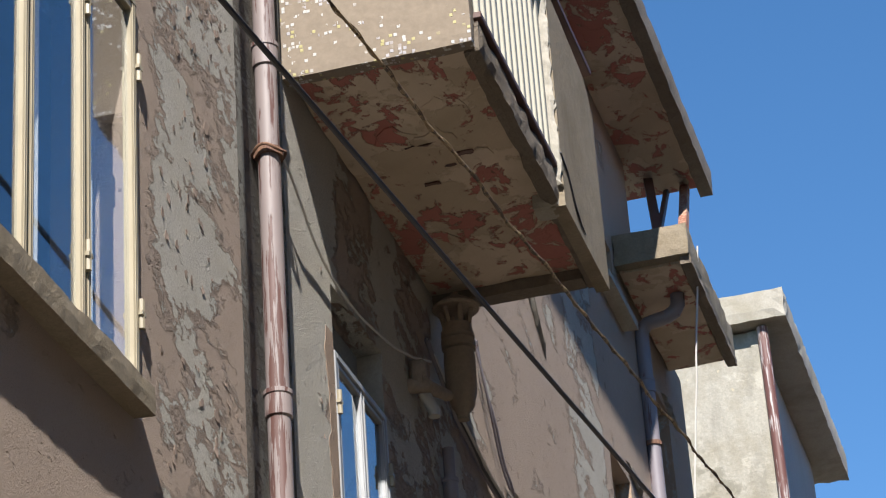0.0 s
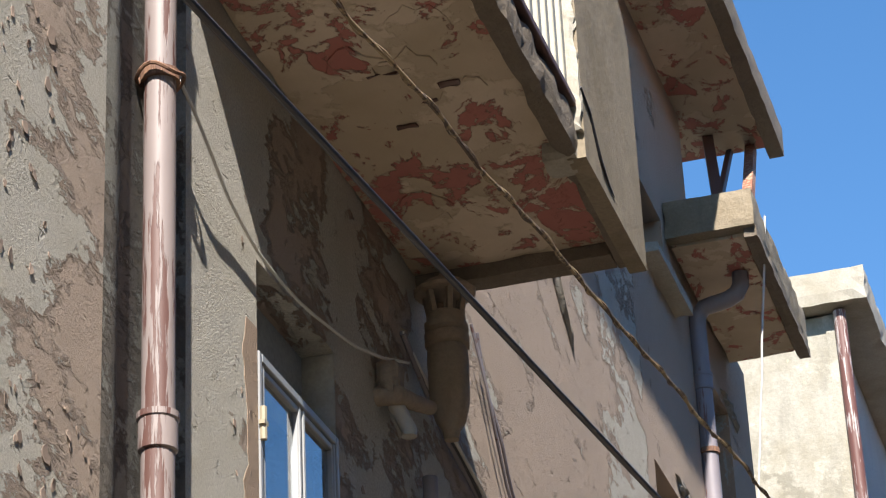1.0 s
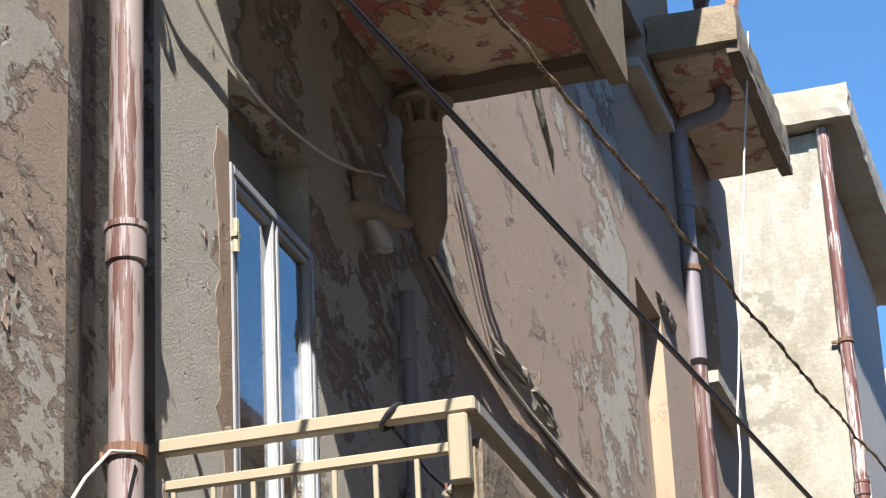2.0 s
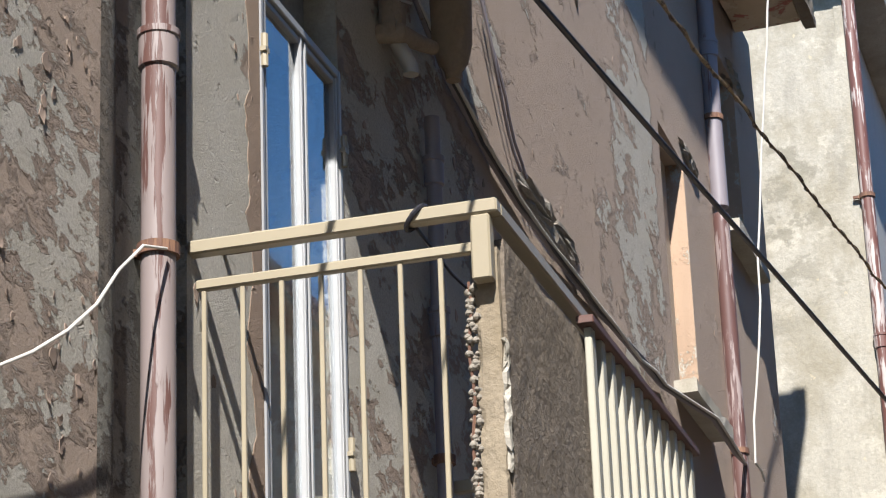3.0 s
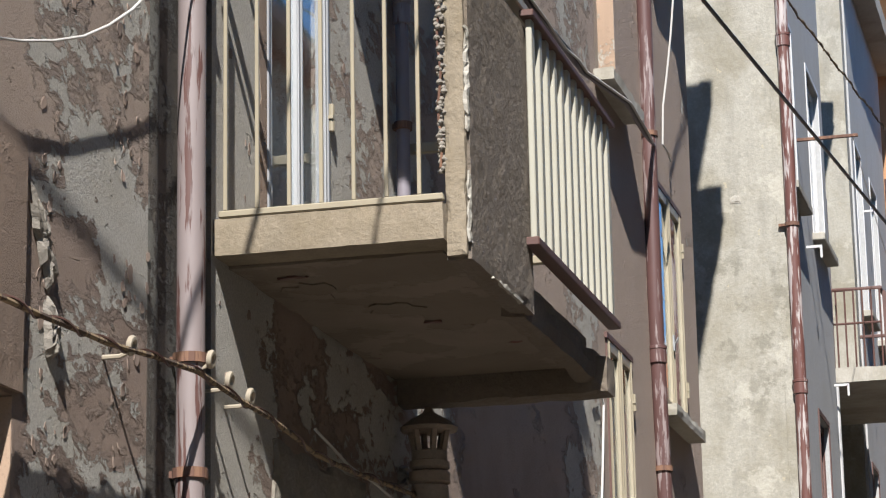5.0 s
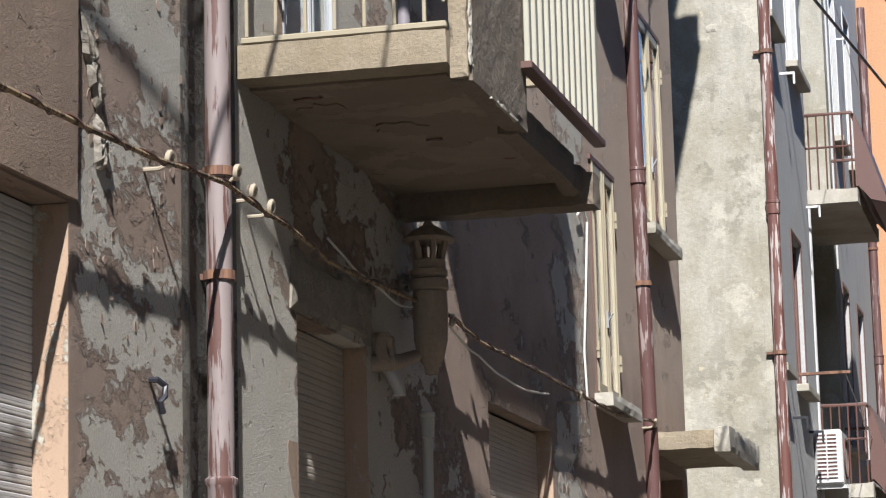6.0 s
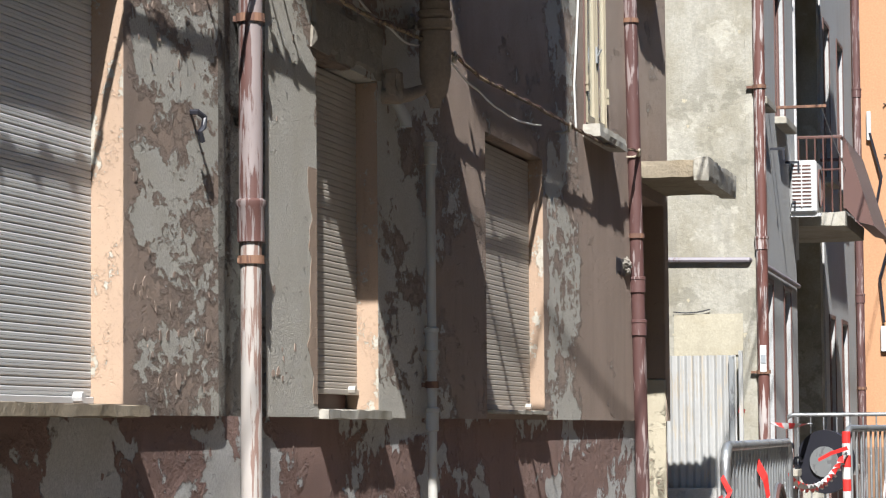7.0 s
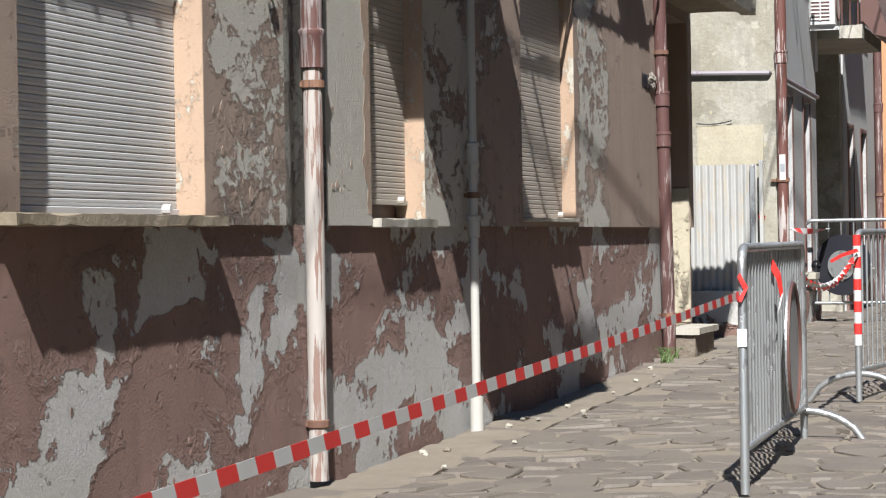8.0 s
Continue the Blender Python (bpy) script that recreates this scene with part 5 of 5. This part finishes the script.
tape([(2.04, 10.4, 1.02), (2.075, 10.42, 0.95), (2.085, 10.45, 0.86), (2.07, 10.44, 0.78)], 0.07, 0.7, "loose red tape end knotted on the barrier", 0.1)
tape([(2.06, 9.08, 0.98), (2.09, 9.09, 0.92), (2.06, 9.08, 0.86)], 0.04, 0.1, "tape knot on the barrier post", 0.5)
tape([(2.08, 14.6, 1.05), (1.99, 14.5, 1.02), (1.92, 14.45, 0.98)], 0.025, 0.3, "red tape end on the second barrier", 0.1)

# ---- stone paving ----
rnd = random.Random(11)


def paving():
    """Irregular flat stones: cells of a jittered lattice, each cut by its neighbours' midlines."""
    seeds = {}
    px, py = 0.27, 0.36
    nx, ny = 28, 80
    for i in range(nx):
        for j in range(ny):
            seeds[i, j] = Vector((0.42 + (i + 0.5 * (j % 2) + rnd.uniform(-0.42, 0.42)) * px, 6.5 + (j + rnd.uniform(-0.42, 0.42)) * py))
    cells = []
    for (i, j), c in seeds.items():
        poly = [c + Vector(d) for d in ((-0.6, -0.6), (0.6, -0.6), (0.6, 0.6), (-0.6, 0.6))]
        for di in range(-2, 3):
            for dj in range(-2, 3):
                o = seeds.get((i + di, j + dj))
                if o is None or (di, dj) == (0, 0):
                    continue
                m, nrm = (c + o) / 2, (o - c).normalized()
                m = m - nrm * (0.010 + 0.014 * abs(noise.noise(Vector((m.x * 9, m.y * 9, 1)))))
                out = []
                for k in range(len(poly)):
                    a, b = poly[k], poly[(k + 1) % len(poly)]
                    da, db = (a - m).dot(nrm), (b - m).dot(nrm)
                    if da <= 0:
                        out.append(a)
                    if (da < 0) != (db < 0):
                        out.append(a.lerp(b, da / (da - db)))
                poly = out
                if len(poly) < 3:
                    break
            if len(poly) < 3:
                break
        if len(poly) >= 3:
            cells.append((c, poly))
    return cells


def stone(s, c, poly, z):
    soft = []
    for k in range(len(poly)):
        a, b = poly[k], poly[(k + 1) % len(poly)]
        soft += [a.lerp(b, 0.2), a.lerp(b, 0.8)]
    n = len(soft)
    tilt = (rnd.uniform(-0.012, 0.012), rnd.uniform(-0.012, 0.012))
    hi = [c + (p - c) * 0.93 for p in soft]
    vs = [(p.x, p.y, rise(p.y) - 0.03) for p in soft] + [(p.x, p.y, rise(p.y) + z - 0.007) for p in soft] + [(p.x, p.y, rise(p.y) + z + tilt[0] * (p.x - c.x) / 0.2 + tilt[1] * (p.y - c.y) / 0.2) for p in hi]
    fs = [(i + n * k, (i + 1) % n + n * k, (i + 1) % n + n * (k + 1), i + n * (k + 1)) for k in range(2) for i in range(n)] + [tuple(range(2 * n, 3 * n))]
    return s.add(vs, fs)


pave = thing("pavement", (1.8, 14, 0), "irregular grey-violet stone paving in sandy mortar", "pavement", kind="structure")
rest = Shape()
count = 0
for c, poly in paving():
    z = rnd.uniform(-0.013, -0.002)
    if rnd.random() < 0.09:
        continue
    if c.x < 2.4 and 8.6 < c.y < 21.5 and count < 300:
        count += 1
        make("paving_stone", stone(Shape(), c, poly, z), STONE, pave)
    else:
        stone(rest, c, poly, z)
tagged(make("far_paving", rest, STONE, pave), kind="stuff")
foot = Shape().worn(-0.02, 0.4, 4.0, 23.3, -0.06, 0.001, 0.07, 0.012, 4)
foot.v = [(x, y, z + rise(y)) for x, y, z in foot.v]
tagged(make("wall_foot", foot, SAND), "sandy mortar strip along the foot of the wall", "pavement", kind="structure")

# ---- litter and weeds ----
for i in range(26):
    y = rnd.uniform(9.8, 20)
    x = rnd.uniform(0.08, 0.5)
    s = rnd.uniform(0.008, 0.028)
    o = make("plaster_crumb", Shape().worn(x, x + s * 1.6, y, y + s * 1.3, rise(y), rise(y) + s, s / 2, s * 0.25, 40), rnd.choice((CONC_PALE, RUBBLE, SAND)))
    tagged(o, "small crumb of fallen plaster by the wall", "rubble", "plaster crumbs")
wd = thing("weed", (0.12, 19.1, rise(19.1)), "small green weed tuft at the foot of the downpipe", "weed")
for i in range(34):
    a, l = rnd.uniform(0, math.tau), rnd.uniform(0.05, 0.16)
    bx_, by_ = 0.1 + rnd.uniform(-0.05, 0.06), 19.1 + rnd.uniform(-0.3, 0.25)
    bz_ = rise(by_)
    make("blade", Shape().tube([(bx_, by_, bz_), (bx_ + 0.3 * l * math.cos(a), by_ + 0.3 * l * math.sin(a), bz_ + l * 0.7), (bx_ + 0.7 * l * math.cos(a), by_ + 0.7 * l * math.sin(a), bz_ + l * 0.8)], [0.005, 0.006, 0.001], 4), GRASS, wd)


# ---- curled paint on the wall ----
def curled(s, x, y, z, r, lift, turn, rr):
    """One irregular chip of paint, fixed on one side and curling off the wall on the other."""
    n = 9
    rim, d = [], (math.cos(turn), math.sin(turn))
    for i in range(n):
        a = math.tau * i / n
        k = r * rr.uniform(0.6, 1.25)
        rim.append((k * math.cos(a) * 0.75, k * math.sin(a)))

    def up(p, f):
        q = max(0.0, (p[0] * d[0] + p[1] * d[1]) * f / r + 0.3)
        return x + 0.0025 + lift * q * q
    vs = [(up((0, 0), 1), y, z)] + [(up(p, 0.55), y + p[0] * 0.55, z + p[1] * 0.55) for p in rim] + [(up(p, 1), y + p[0], z + p[1]) for p in rim]
    vs += [(v[0] - 0.002, v[1], v[2]) for v in vs[1 + n:]]
    fs = [(0, 1 + i, 1 + (i + 1) % n) for i in range(n)]
    fs += [(1 + n * k + i, 1 + n * (k + 1) + i, 1 + n * (k + 1) + (i + 1) % n, 1 + n * k + (i + 1) % n) for k in range(2) for i in range(n)]
    s.add(vs, fs)


flr = random.Random(5)
chips, low_chips = Shape(), Shape()
OPENINGS = list(OPEN.values())
for y0, y1, z0, z1, count in ((7.95, 8.95, 1.3, 8.2, 420), (9.62, 10.18, 1.3, 7.2, 40), (11.25, 13.6, 1.3, 3.6, 70), (11.25, 13.5, 4.0, 7.2, 60), (13.6, 15.8, 3.2, 9.0, 40), (15.7, 17.0, 1.3, 9.5, 190), (17.1, 21.0, 3.4, 9.8, 60)):
    for _ in range(count):
        y, z = flr.uniform(y0, y1), flr.uniform(z0, z1)
        if any(h[0] - 0.06 < y < h[1] + 0.06 and h[2] - 0.06 < z < h[3] + 0.06 for h in OPENINGS):
            continue
        if noise.noise(Vector((y * 2.2, z * 1.6, 3))) < -0.05:
            continue
        curled(chips, 0.0, y, z, flr.uniform(0.006, 0.026) * (1.4 if flr.random() < 0.12 else 1), flr.uniform(0.0006, 0.0032), flr.uniform(0, math.tau), flr)
for _ in range(330):
    y, z = flr.uniform(6.2, 18.5), flr.uniform(0.15, 1.15)
    if noise.noise(Vector((y * 1.6, z * 1.6, 8))) > -0.02:
        curled(low_chips, -0.03, y, z, flr.uniform(0.006, 0.02), flr.uniform(0.0006, 0.003), flr.uniform(0, math.tau), flr)
tagged(make("paint_flakes", chips, FLAKE), "brown paint flakes curling off the plaster wall", "flakes", kind="stuff")
tagged(make("plinth_flakes", low_chips, FLAKE_LOW), "red-brown paint flakes curling off the plinth", "flakes", kind="stuff")

# ---- broken plaster under the balconies ----
for parent, zz, spots in ((up, 7.398, ((0.42, 10.55, 0.09, 0.012), (0.5, 10.8, 0.04, 0.014), (0.36, 10.95, 0.05, 0.02), (0.6, 10.7, 0.05, 0.025))), (low, 3.782, ((0.2, 9.95, 0.07, 0.014), (0.5, 10.9, 0.04, 0.014)))):
    for x, y, a, b in spots:
        make("crack", Shape().worn(x - a, x + a, y - b, y + b, zz - 0.012, zz + 0.004, 0.02, 0.008, 18), BROWN_METAL, parent)
    for k in range(5 if parent is up else 2):
        x, y, n = flr.uniform(0.2, 0.7), flr.uniform(10.0, 11.8), 15
        rim = [(x + math.cos(math.tau * i / n) * q, y + math.sin(math.tau * i / n) * q * 1.3) for i, q in enumerate(flr.uniform(0.07, 0.13) for _ in range(n))]
        make("loose_plaster", Shape().prism(rim, "z", zz - 0.003 - 0.0011 * k, zz + 0.004 + 0.001 * k), SOFFIT if parent is up else SOFFIT_BEIGE_SHADED, parent)
